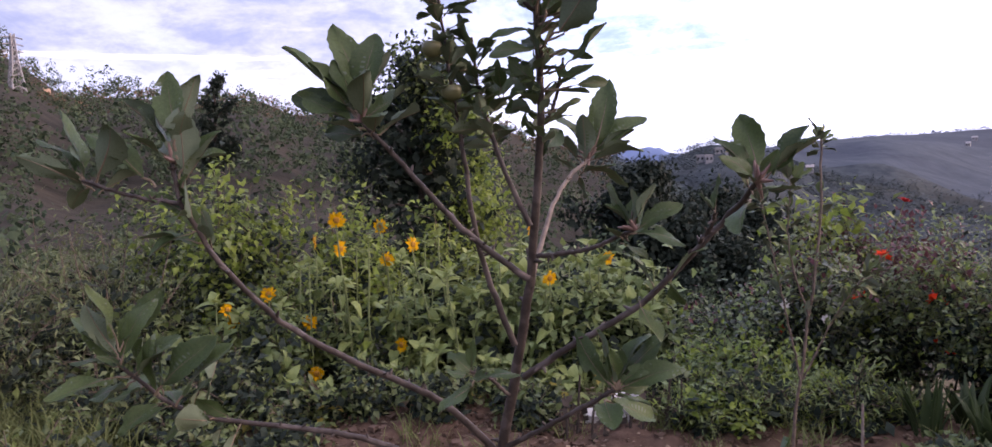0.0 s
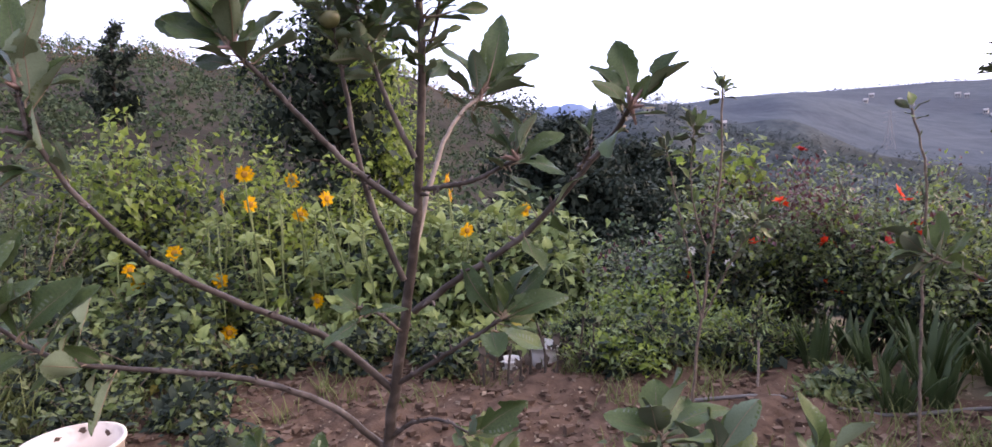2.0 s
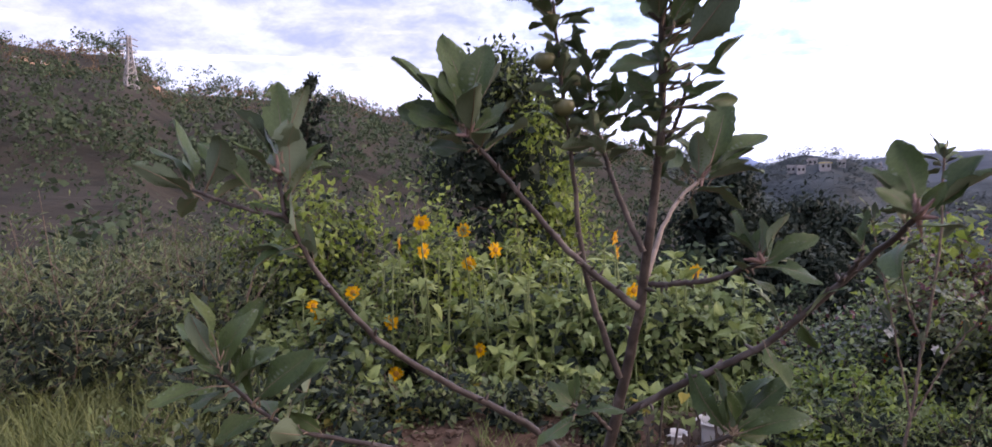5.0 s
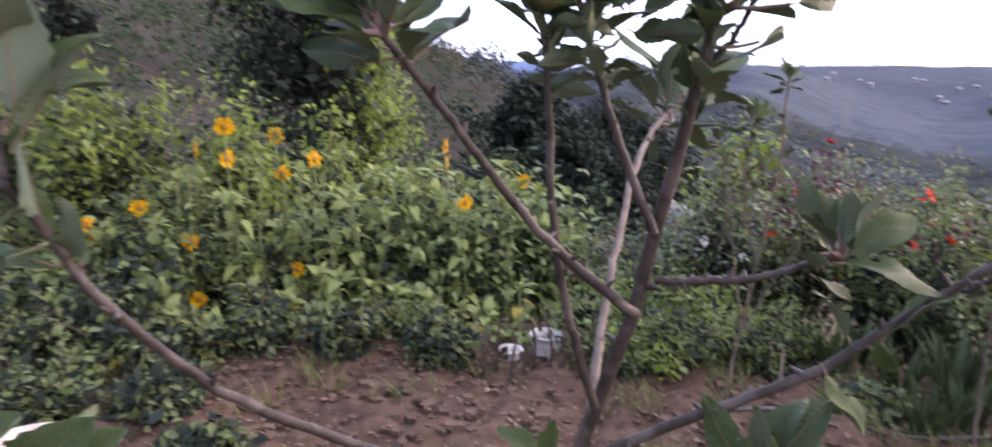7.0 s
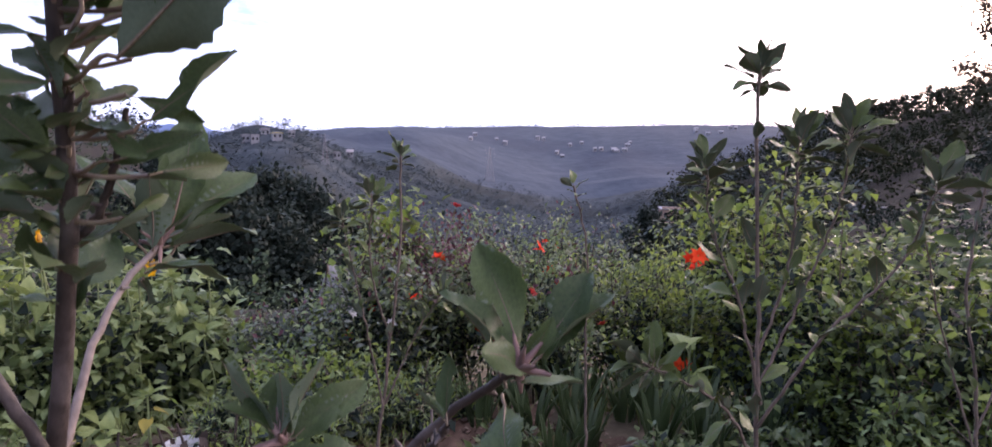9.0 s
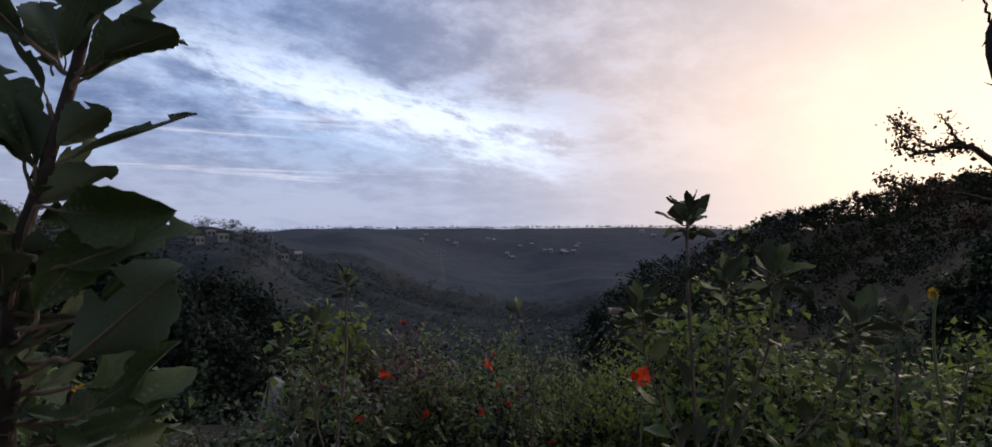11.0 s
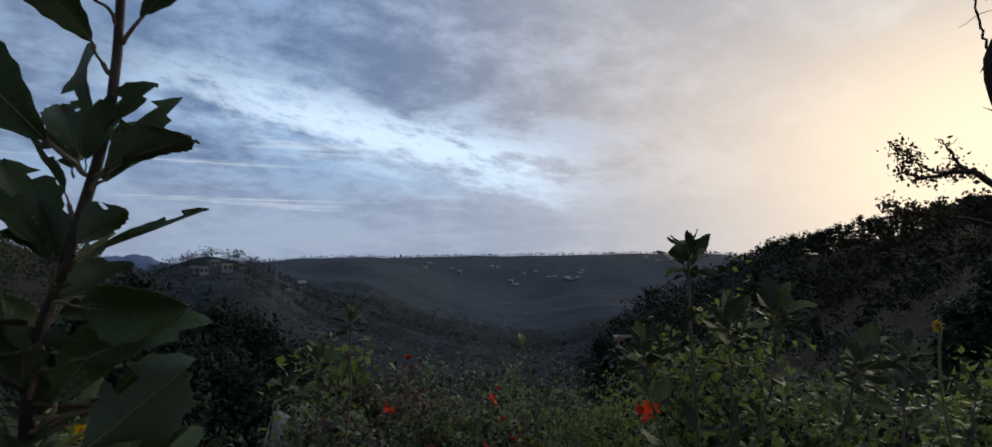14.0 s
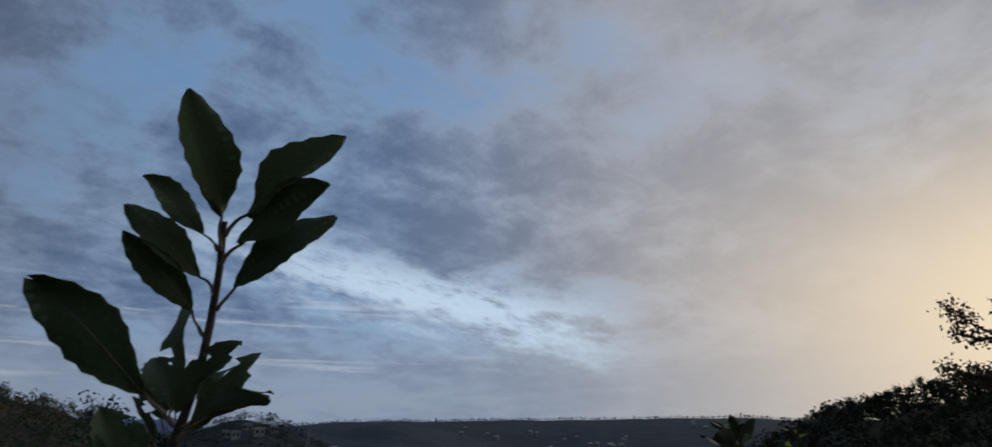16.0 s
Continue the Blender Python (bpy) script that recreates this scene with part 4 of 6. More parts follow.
    # the large leaves of each tuft, from the shoot to the leaf tip
    tufts = (
        [((0.136, 0.827, 1.795), (0.106, 0.80, 1.868)), ((0.146, 0.82, 1.80), (0.184, 0.77, 1.852)), ((0.146, 0.826, 1.784), (0.180, 0.775, 1.820)), ((0.151, 0.836, 1.752), (0.185, 0.79, 1.805)),
         ((0.131, 0.836, 1.79), (0.092, 0.85, 1.824)), ((0.136, 0.843, 1.763), (0.091, 0.825, 1.80)), ((0.129, 0.856, 1.744), (0.089, 0.83, 1.781)), ((0.12, 0.885, 1.69), (0.053, 0.925, 1.76))],
        [((0.146, 0.849, 1.676), (0.172, 0.80, 1.696)), ((0.143, 0.851, 1.678), (0.164, 0.87, 1.722)), ((0.128, 0.868, 1.657), (0.112, 0.864, 1.695)),
         ((0.140, 0.859, 1.70), (0.122, 0.89, 1.765)), ((0.130, 0.872, 1.57), (0.186, 0.82, 1.600)), ((0.125, 0.88, 1.54), (0.157, 0.85, 1.61)), ((0.13, 0.88, 1.52), (0.182, 0.80, 1.572)), ((0.12, 0.885, 1.57), (0.10, 0.89, 1.61))],
        [((0.335, 0.801, 1.349), (0.330, 0.843, 1.442)), ((0.335, 0.801, 1.349), (0.306, 0.83, 1.418)), ((0.337, 0.80, 1.351), (0.394, 0.784, 1.419)), ((0.34, 0.797, 1.349), (0.397, 0.774, 1.409)),
         ((0.33, 0.804, 1.349), (0.302, 0.789, 1.37)), ((0.297, 0.822, 1.316), (0.309, 0.836, 1.367)), ((0.297, 0.822, 1.316), (0.283, 0.838, 1.346))],
        [((0.227, 0.905, 1.293), (0.188, 0.925, 1.363)), ((0.227, 0.905, 1.293), (0.186, 0.902, 1.338)), ((0.227, 0.905, 1.293), (0.229, 0.933, 1.345)), ((0.227, 0.905, 1.293), (0.252, 0.892, 1.365)),
         ((0.227, 0.905, 1.293), (0.274, 0.888, 1.327)), ((0.227, 0.905, 1.293), (0.268, 0.90, 1.305))],
        [((-0.303, 0.88, 1.41), (-0.321, 0.90, 1.517)), ((-0.302, 0.881, 1.40), (-0.365, 0.912, 1.49)), ((-0.302, 0.881, 1.378), (-0.289, 0.877, 1.466)), ((-0.299, 0.88, 1.368), (-0.267, 0.90, 1.445)),
         ((-0.33, 0.881, 1.37), (-0.395, 0.882, 1.46)), ((-0.414, 0.883, 1.381), (-0.458, 0.91, 1.45)), ((-0.414, 0.883, 1.381), (-0.436, 0.908, 1.475)), ((-0.40, 0.883, 1.376), (-0.352, 0.859, 1.453))],
        [((-0.427, 0.951, 1.163), (-0.45, 0.938, 1.262)), ((-0.427, 0.951, 1.163), (-0.377, 0.981, 1.248)), ((-0.427, 0.951, 1.143), (-0.39, 0.949, 1.236)), ((-0.427, 0.951, 1.143), (-0.495, 0.96, 1.218)),
         ((-0.385, 0.95, 1.105), (-0.305, 0.937, 1.194)), ((-0.365, 0.96, 1.085), (-0.29, 0.948, 1.186)), ((-0.425, 0.953, 1.149), (-0.475, 0.944, 1.196)), ((-0.38, 0.96, 1.1), (-0.375, 0.939, 1.176))],
        [((-0.102, 0.95, 1.442), (-0.183, 0.959, 1.556)), ((-0.102, 0.95, 1.452), (-0.134, 0.98, 1.581)), ((-0.102, 0.95, 1.452), (-0.092, 0.965, 1.565)), ((-0.102, 0.95, 1.442), (-0.068, 0.978, 1.541)),
         ((-0.102, 0.95, 1.442), (-0.196, 0.971, 1.496)), ((-0.099, 0.95, 1.442), (-0.04, 0.978, 1.492)), ((-0.102, 0.95, 1.442), (-0.139, 0.963, 1.536)), ((-0.11, 0.951, 1.45), (-0.163, 0.931, 1.519))],
        [((0.219, 1.201, 1.387), (0.318, 1.229, 1.472)), ((0.219, 1.201, 1.387), (0.268, 1.23, 1.53)), ((0.219, 1.201, 1.387), (0.292, 1.202, 1.419)), ((0.219, 1.201, 1.387), (0.183, 1.217, 1.492)),
         ((0.208, 1.2, 1.377), (0.158, 1.184, 1.449)), ((0.219, 1.201, 1.387), (0.242, 1.224, 1.501)), ((0.229, 1.2, 1.376), (0.283, 1.204, 1.446))],
        [((0.203, 0.93, 1.09), (0.148, 0.929, 1.166)), ((0.203, 0.93, 1.09), (0.183, 0.914, 1.179)), ((0.203, 0.93, 1.09), (0.241, 0.955, 1.169)), ((0.203, 0.93, 1.09), (0.278, 0.959, 1.162)),
         ((0.203, 0.93, 1.09), (0.282, 0.899, 1.131)), ((0.203, 0.93, 1.09), (0.254, 0.939, 1.095))],
        [((0.267, 0.899, 1.23), (0.294, 0.876, 1.285)), ((0.232, 0.918, 1.205), (0.252, 0.878, 1.158)), ((0.267, 0.899, 1.232), (0.284, 0.908, 1.194)), ((0.25, 0.91, 1.222), (0.227, 0.92, 1.274))],
        [((0.124, 0.873, 1.624), (0.088, 0.886, 1.676)), ((0.122, 0.876, 1.617), (0.097, 0.916, 1.700)), ((0.125, 0.875, 1.604), (0.178, 0.805, 1.601)), ((0.123, 0.878, 1.596), (0.156, 0.853, 1.606)), ((0.150, 0.865, 1.548), (0.191, 0.857, 1.569)), ((0.150, 0.865, 1.548), (0.170, 0.847, 1.580)), ((0.121, 0.881, 1.585), (0.156, 0.881, 1.560)), ((0.119, 0.883, 1.582), (0.153, 0.922, 1.540)), ((0.121, 0.883, 1.574), (0.102, 0.929, 1.594)), ((0.118, 0.889, 1.560), (0.096, 0.908, 1.567)), ((0.147, 0.867, 1.546), (0.159, 0.834, 1.569))],
        [((0.148, 0.887, 1.489), (0.198, 0.853, 1.538)), ((0.145, 0.885, 1.507), (0.184, 0.866, 1.493)), ((0.147, 0.878, 1.524), (0.180, 0.909, 1.551)), ((0.133, 0.886, 1.534), (0.175, 0.896, 1.548)), ((0.135, 0.898, 1.491), (0.154, 0.875, 1.473)), ((0.155, 0.891, 1.466), (0.210, 0.906, 1.478)), ((0.132, 0.905, 1.472), (0.187, 0.876, 1.492)), ((0.123, 0.902, 1.510), (0.098, 0.958, 1.539)), ((0.122, 0.911, 1.481), (0.092, 0.905, 1.475)), ((0.117, 0.921, 1.468), (0.091, 0.911, 1.456)), ((0.130, 0.896, 1.508), (0.113, 0.896, 1.533)), ((0.125, 0.903, 1.497), (0.106, 0.972, 1.517)), ((0.144, 0.904, 1.443), (0.176, 0.912, 1.456)), ((0.128, 0.901, 1.501), (0.162, 0.925, 1.517)), ((0.133, 0.883, 1.540), (0.158, 0.894, 1.563)), ((0.123, 0.894, 1.534), (0.105, 0.914, 1.550))],
    )
    stem_line = [tuple(q) for q in curve_pts(trunk, 200)]
    out_of = lambda b, t: Vector(t) - Vector(b)
    for tuft in tufts:
        root = Vector(tuft[0][0])
        leader = tuft in (tufts[0], tufts[1], tufts[-2], tufts[-1])
        for b, t in tuft:
            out = Vector(t) - root
            if leader:
                near = [q for q in stem_line if q[2] < b[2] + 0.004] or [stem_line[0]]
                foot = min(near, key=lambda q: (q[0] - b[0]) ** 2 + (q[1] - b[1]) ** 2 + (q[2] + 0.012 - b[2]) ** 2)
                if tuft is tufts[0]:
                    b = tuple(np.array(foot) * 0.6 + np.array(b) * 0.4)
                part("leaf_stalk", Soup().add(*tube(curve_pts([foot, (np.array(foot) + b) / 2 + np.array([0, 0, -0.002]), b], 6), 0.0016, 0.0013, 5)), M["petiole"], tree)
            if leader and tuft is not tufts[1]:
                lf = add_leaf(tree, b, Vector(b) + out_of(b, t) * (1.03 if tuft is tufts[0] else 0.86), Vector((rng.uniform(-0.9, 0.2), -1, rng.uniform(-0.3, 0.9))), rng, LEAVES[::2] if tuft is tufts[0] else SLIM + LEAVES[1::2])
                lf.matrix_basis = lf.matrix_basis @ Matrix.Diagonal((0.72, 1, 1, 1))
            else:
                lf = add_leaf(tree, b, Vector(b) + out_of(b, t) * (0.80 if tuft in tufts[2:4] else 0.92), Vector((rng.normal(0, 0.05), rng.uniform(-0.11, 0.05), 0.05)) - Vector((out.x, out.y, 0)), rng, LEAVES if tuft is tufts[2] else SLIM if tuft is tufts[7] else TUFT)
                if tuft is tufts[2]:
                    lf.matrix_basis = lf.matrix_basis @ Matrix.Diagonal((0.82, 1, 1, 1))
    for b, t in (((0.136, 0.858, 1.666), (0.170, 0.829, 1.716)), ((0.136, 0.858, 1.664), (0.174, 0.833, 1.702)), ((0.132, 0.860, 1.675), (0.124, 0.896, 1.721)), ((0.133, 0.859, 1.673), (0.141, 0.848, 1.718)), ((0.129, 0.863, 1.671), (0.121, 0.903, 1.706)), ((0.138, 0.854, 1.687), (0.159, 0.845, 1.729))):
        lf = add_leaf(tree, b, t, Vector(rng.normal(0, 0.7, 3)) + Vector((-0.2, -0.6, 0.4)), rng, LEAVES[1::2])
        lf.matrix_basis = lf.matrix_basis @ Matrix.Diagonal((0.72, 1, 1, 1))
    for b, t in (((0.076, 0.969, 1.463), (0.099, 0.993, 1.502)), ((0.073, 0.971, 1.466), (0.061, 1.019, 1.497)), ((0.079, 0.966, 1.459), (0.107, 0.957, 1.478)), ((0.075, 0.967, 1.452), (0.097, 0.938, 1.448)), ((0.068, 0.972, 1.448), (0.053, 0.951, 1.454)), ((0.114, 0.943, 1.471), (0.089, 0.960, 1.487)), ((0.118, 0.942, 1.478), (0.102, 0.956, 1.507)), ((0.074, 0.972, 1.473), (0.075, 0.944, 1.504)), ((0.086, 0.957, 1.442), (0.107, 0.912, 1.456)), ((0.069, 0.978, 1.487), (0.059, 1.041, 1.522)), ((0.063, 0.974, 1.438), (0.046, 1.001, 1.415)), ((0.092, 0.962, 1.488), (0.112, 0.933, 1.500)), ((0.083, 0.966, 1.473), (0.065, 0.978, 1.469))):
        add_leaf(tree, b, t, Vector(rng.normal(0, 0.5, 3)) + Vector((-0.3, -0.7, 0.5)), rng, LEAVES)
    curled = add_leaf(tree, (0.130, 0.868, 1.624), (0.191, 0.834, 1.663), (-0.55, 0.2, 0.8), rng, SLIM)
    curled.matrix_basis = curled.matrix_basis @ Matrix.Diagonal((0.34, 0.95, 0.6, 1))
    # smaller leaves that fill the tufts and clothe the leaders
    along(tree, trunk[6:9], 12, 0.056, rng, 0.15, 1.0, 62)
    along(tree, trunk[6:], 38, 0.048, rng, 0.05, 0.68, 55)
    along(tree, lines["S"][0][3:], 40, 0.047, rng, 0.16, 1.0, 60)
    along(tree, lines["JR"][0][1:], 52, 0.050, rng, 0.22, 1.0, 60)
    along(tree, lines["L2"][0][3:], 14, 0.085, rng, 0.1, 0.95, 50, TUFT)
    along(tree, lines["L1"][0][4:], 8, 0.07, rng, 0.3, 0.95, 45, TUFT)
    whorl(tree, lines["S"][0][-1], (0, 0, 1), 7, 0.055, rng)
    for key, n, ln in (("L1c", 6, 0.085), ("L1b", 5, 0.075), ("L2", 7, 0.08), ("L3", 9, 0.085), ("jT", 6, 0.06), ("R1", 5, 0.06), ("R2", 6, 0.07), ("low", 8, 0.075), ("tw", 6, 0.065)):
        p = lines[key][0]
        whorl(tree, p[-1], Vector(p[-1]) - Vector(p[-2]) + Vector((0, 0, 0.03)), n, ln, rng, 20, 75, 0.03, TUFT)
    whorl(tree, pale[-1], (0.5, 0.3, 0.8), 9, 0.085, rng, 15, 80, 0.04, SLIM)
    # knobbly shoot tips
    for p in ((0.336, 0.802, 1.349), (-0.102, 0.95, 1.442), (0.227, 0.905, 1.295), (-0.31, 0.885, 1.4), (0.219, 1.2, 1.387)):
        s = Soup()
        for k in range(7):
            d = unit(rng.normal(0, 0.6, 3) + np.array([0, 0, 0.9]))
            v, f = tube([np.array(p), np.array(p) + d * 0.012, np.array(p) + d * 0.022], 0.0035, 0.001, 5)
            s.add(v, f)
        part("shoot_tip", s, M["bud"], tree, "reddish knobbly shoot tip")
    for x, y, z in ((-0.01, 0.965, 1.53), (0.012, 0.965, 1.475)):
        bm = bmesh.new()
        bmesh.ops.create_uvsphere(bm, u_segments=14, v_segments=10, radius=0.0135)
        for vt in bm.verts:
            vt.co.z *= 0.92
            if vt.co.z > 0.0095:
                vt.co.z -= 0.004
        me = bpy.data.meshes.new("apple")
        bm.to_mesh(me)
        bm.free()
        me.materials.append(M["apple"])
        for p in me.polygons:
            p.use_smooth = True
        part("apple", me, None, tree, "small unripe green apple", m=Matrix.Translation((x, y, z)))
    return tree


apple_tree()


def seedling(name, label, stem, branches, leaf, seed, mat=M["twig"], whorls=8, group="saplings in the garden", meshes=SAPLING):
    """A thin young tree: bare stem and upright branches with small leaves along them and tufts at the ends."""
    rng = np.random.default_rng(seed)
    t = thing(name, stem[0], label, "sapling", group)
    o = np.array(stem[0])
    for i, (pts, r0) in enumerate([(stem, 0.007)] + [(b, 0.0042) for b in branches]):
        q = np.array(pts) - o
        s = Soup()
        v, f = tube(curve_pts(q, 30, 0.002, rng), r0, 0.0042 if i == 0 else 0.0024, 6)
        s.add(v, f)
        buds(q, 0.0028, 16, rng, s)
        part("stem" if i == 0 else "branch", s, mat, t)
        whorl(t, q[-1], q[-1] - q[-2], whorls, leaf * 1.15, rng, 12, 88, 0.05, meshes)
        along(t, q, 10 if i == 0 else 14, leaf, rng, 0.35 if i else 0.5, 0.97, 35, meshes)
    return t


seedling("apple_sapling", "tall thin sapling with a tuft of leaves at its bare top", [(1.42, 1.25, -0.02), (1.48, 1.31, 0.79), (1.51, 1.35, 1.24), (1.53, 1.38, 1.53), (1.55, 1.39, 1.67)],
         [[(1.47, 1.30, 0.9), (1.41, 1.33, 1.14), (1.37, 1.39, 1.35), (1.37, 1.40, 1.44)], [(1.50, 1.34, 0.97), (1.59, 1.32, 1.19), (1.63, 1.33, 1.50)],
          [(1.49, 1.33, 0.9), (1.61, 1.30, 1.12), (1.71, 1.26, 1.38), (1.74, 1.26, 1.53)], [(1.48, 1.31, 0.84), (1.55, 1.21, 1.06), (1.71, 1.11, 1.25), (1.78, 1.08, 1.41)],
          [(1.47, 1.3, 0.75), (1.38, 1.33, 0.9), (1.2, 1.42, 1.02)]], 0.085, 21, M["twig"], 17)
seedling("apple_sapling", "slender sapling with grey-green leaves beside the flower bed", [(1.2, 2.7, -0.02), (1.24, 2.71, 0.36), (1.29, 2.72, 0.69), (1.35, 2.73, 1.07), (1.38, 2.77, 1.45)],
         [[(1.26, 2.71, 0.5), (1.19, 2.74, 0.90), (1.15, 2.81, 1.22)], [(1.27, 2.71, 0.5), (1.40, 2.68, 0.78), (1.48, 2.64, 0.92)], [(1.3, 2.72, 0.75), (1.24, 2.75, 1.0), (1.26, 2.78, 1.3)]], 0.08, 22, M["twig"], 12)
seedling("apple_sapling", "slender sapling with grey-green leaves by the shrubs", [(2.55, 1.18, -0.02), (2.62, 1.21, 0.63), (2.62, 1.27, 1.10), (2.68, 1.26, 1.36)],
         [[(2.6, 1.2, 0.5), (2.5, 1.3, 0.95), (2.42, 1.34, 1.25)], [(2.61, 1.21, 0.55), (2.75, 1.15, 0.9), (2.8, 1.1, 1.2)]], 0.08, 23)
seedling("apple_sapling", "thin whip of a sapling with few leaves", [(1.9, 2.25, -0.02), (1.93, 2.31, 0.7), (1.93, 2.33, 1.17), (1.91, 2.37, 1.33)], [], 0.06, 24, M["twig"], 6)
seedling("apple_sapling", "low apple shoot with broad leaves near the ground", [(0.62, 1.5, -0.02), (0.64, 1.55, 0.3), (0.65, 1.56, 0.60)], [[(0.63, 1.53, 0.25), (0.72, 1.5, 0.42), (0.76, 1.5, 0.56)]], 0.15, 25, M["twig"], 12, meshes=SHOOT)
seedling("apple_sapling", "low apple shoot with broad leaves near the ground", [(0.95, 1.38, -0.02), (0.96, 1.41, 0.3), (0.97, 1.43, 0.55)], [], 0.13, 26, M["twig"], 11, meshes=SHOOT)
seedling("apple_sapling", "low apple shoot with broad leaves near the ground", [(-0.29, 1.52, -0.02), (-0.29, 1.55, 0.35), (-0.29, 1.56, 0.6)], [[(-0.29, 1.54, 0.2), (-0.22, 1.55, 0.45), (-0.18, 1.56, 0.57)]], 0.10, 27, M["twig"], 10, meshes=SHOOT)
seedling("apple_sapling", "low apple shoot with broad leaves near the ground", [(0.19, 1.28, -0.02), (0.19, 1.31, 0.4), (0.2, 1.32, 0.68)], [], 0.09, 28, M["twig"], 11, meshes=SHOOT)

# ---- shrubs ----


def shrub(name, label, category, at, h, w, stems, leaf, n, mats, seed, tpl=T_FOLD, bare=0.25, droop=0.25, wood=None, group="", clump=0.07, split=5):
    """A shrub: stems that fan out from the base, side twigs, and leaves in clumps along the outer twigs."""
    rng = np.random.default_rng(seed)
    x, y = at
    z = float(land(x, y))
    t = thing(name, (x, y, z), label, category, group)
    pts, dirs = [], []
    for k in range(stems):
        s = Soup()
        a = rng.uniform(0, 2 * np.pi)
        rr = w * 0.5 * math.sqrt(rng.uniform(0.02, 1))
        top = np.array([rr * math.cos(a), rr * math.sin(a), h * rng.uniform(0.62, 1.0) * (1 - 0.30 * (rr / (w * 0.5)) ** 2)])
        mid = top * np.array([0.45, 0.45, 0.55]) + rng.normal(0, 0.05 * w, 3) * np.array([1, 1, 0.3])
        c = curve_pts([(0.06 * w * rng.normal(), 0.06 * w * rng.normal(), -0.03), mid, top], 12)
        v, f = tube(c, 0.005 + 0.0035 * h, 0.002, 4)
        s.add(v, f)
        for j in range(split):
            i = int(rng.uniform(bare, 0.95) * 11)
            d = unit(rng.normal(0, 1, 3) + np.array([math.cos(a), math.sin(a), 0.5]))
            e = c[i] + d * h * rng.uniform(0.10, 0.24)
            e[2] = max(e[2], 0.03)
            tw = curve_pts([c[i], (c[i] + e) / 2 + rng.normal(0, 0.02, 3), e], 5)
            v, f = tube(tw, 0.003, 0.0015, 3)
            s.add(v, f)
            for q in (2, 3, 4):
                pts.append(tw[q])
                dirs.append(d)
        for i in range(int(bare * 11) + 1, 12):
            pts.append(c[i])
            dirs.append(unit(np.array([math.cos(a), math.sin(a), 0.6])))
        part("stem", s, wood or M["twig"], t)
    pts, dirs = np.array(pts), np.array(dirs)
    mats = mats if isinstance(mats, list) else [(mats, 1.0)]
    # extra near-black cards in the middle, painting the shade inside the shrub
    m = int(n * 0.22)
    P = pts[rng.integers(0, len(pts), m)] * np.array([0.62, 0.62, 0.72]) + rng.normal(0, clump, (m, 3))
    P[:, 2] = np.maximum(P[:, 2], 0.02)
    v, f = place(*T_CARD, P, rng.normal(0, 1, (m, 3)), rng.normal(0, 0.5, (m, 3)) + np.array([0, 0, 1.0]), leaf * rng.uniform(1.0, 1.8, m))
    tagged(part("inner_foliage", Soup().add(v, f), M["leaf_dark_and_shade"], t, "inner leaves coloured near-black to give shade", smooth=False), kind="stuff")
    for mt, share in mats:
        m = int(n * share)
        pick = rng.integers(0, len(pts), m)
        if mt is M["leaf_red"]:
            order = np.argsort(pts[:, 2])[-max(4, len(pts) // 5):]
            pick = order[rng.integers(0, len(order), m)]
        P = pts[pick] + rng.normal(0, clump, (m, 3)) * np.array([1, 1, 0.8])
        P[:, 2] = np.maximum(P[:, 2], 0.02)
        D = dirs[pick] * 0.6 + rng.normal(0, 0.7, (m, 3))
        D[:, 2] -= droop
        N = rng.normal(0, 0.45, (m, 3)) + np.array([0, 0, 1.0]) + unit(P) * 0.5
        S = leaf * rng.uniform(0.55, 1.25, m)
        v, f = place(*tpl, P, D, N, S)
        tagged(part("foliage", Soup().add(v, f), mt, t, smooth=False), kind="stuff")
    return t


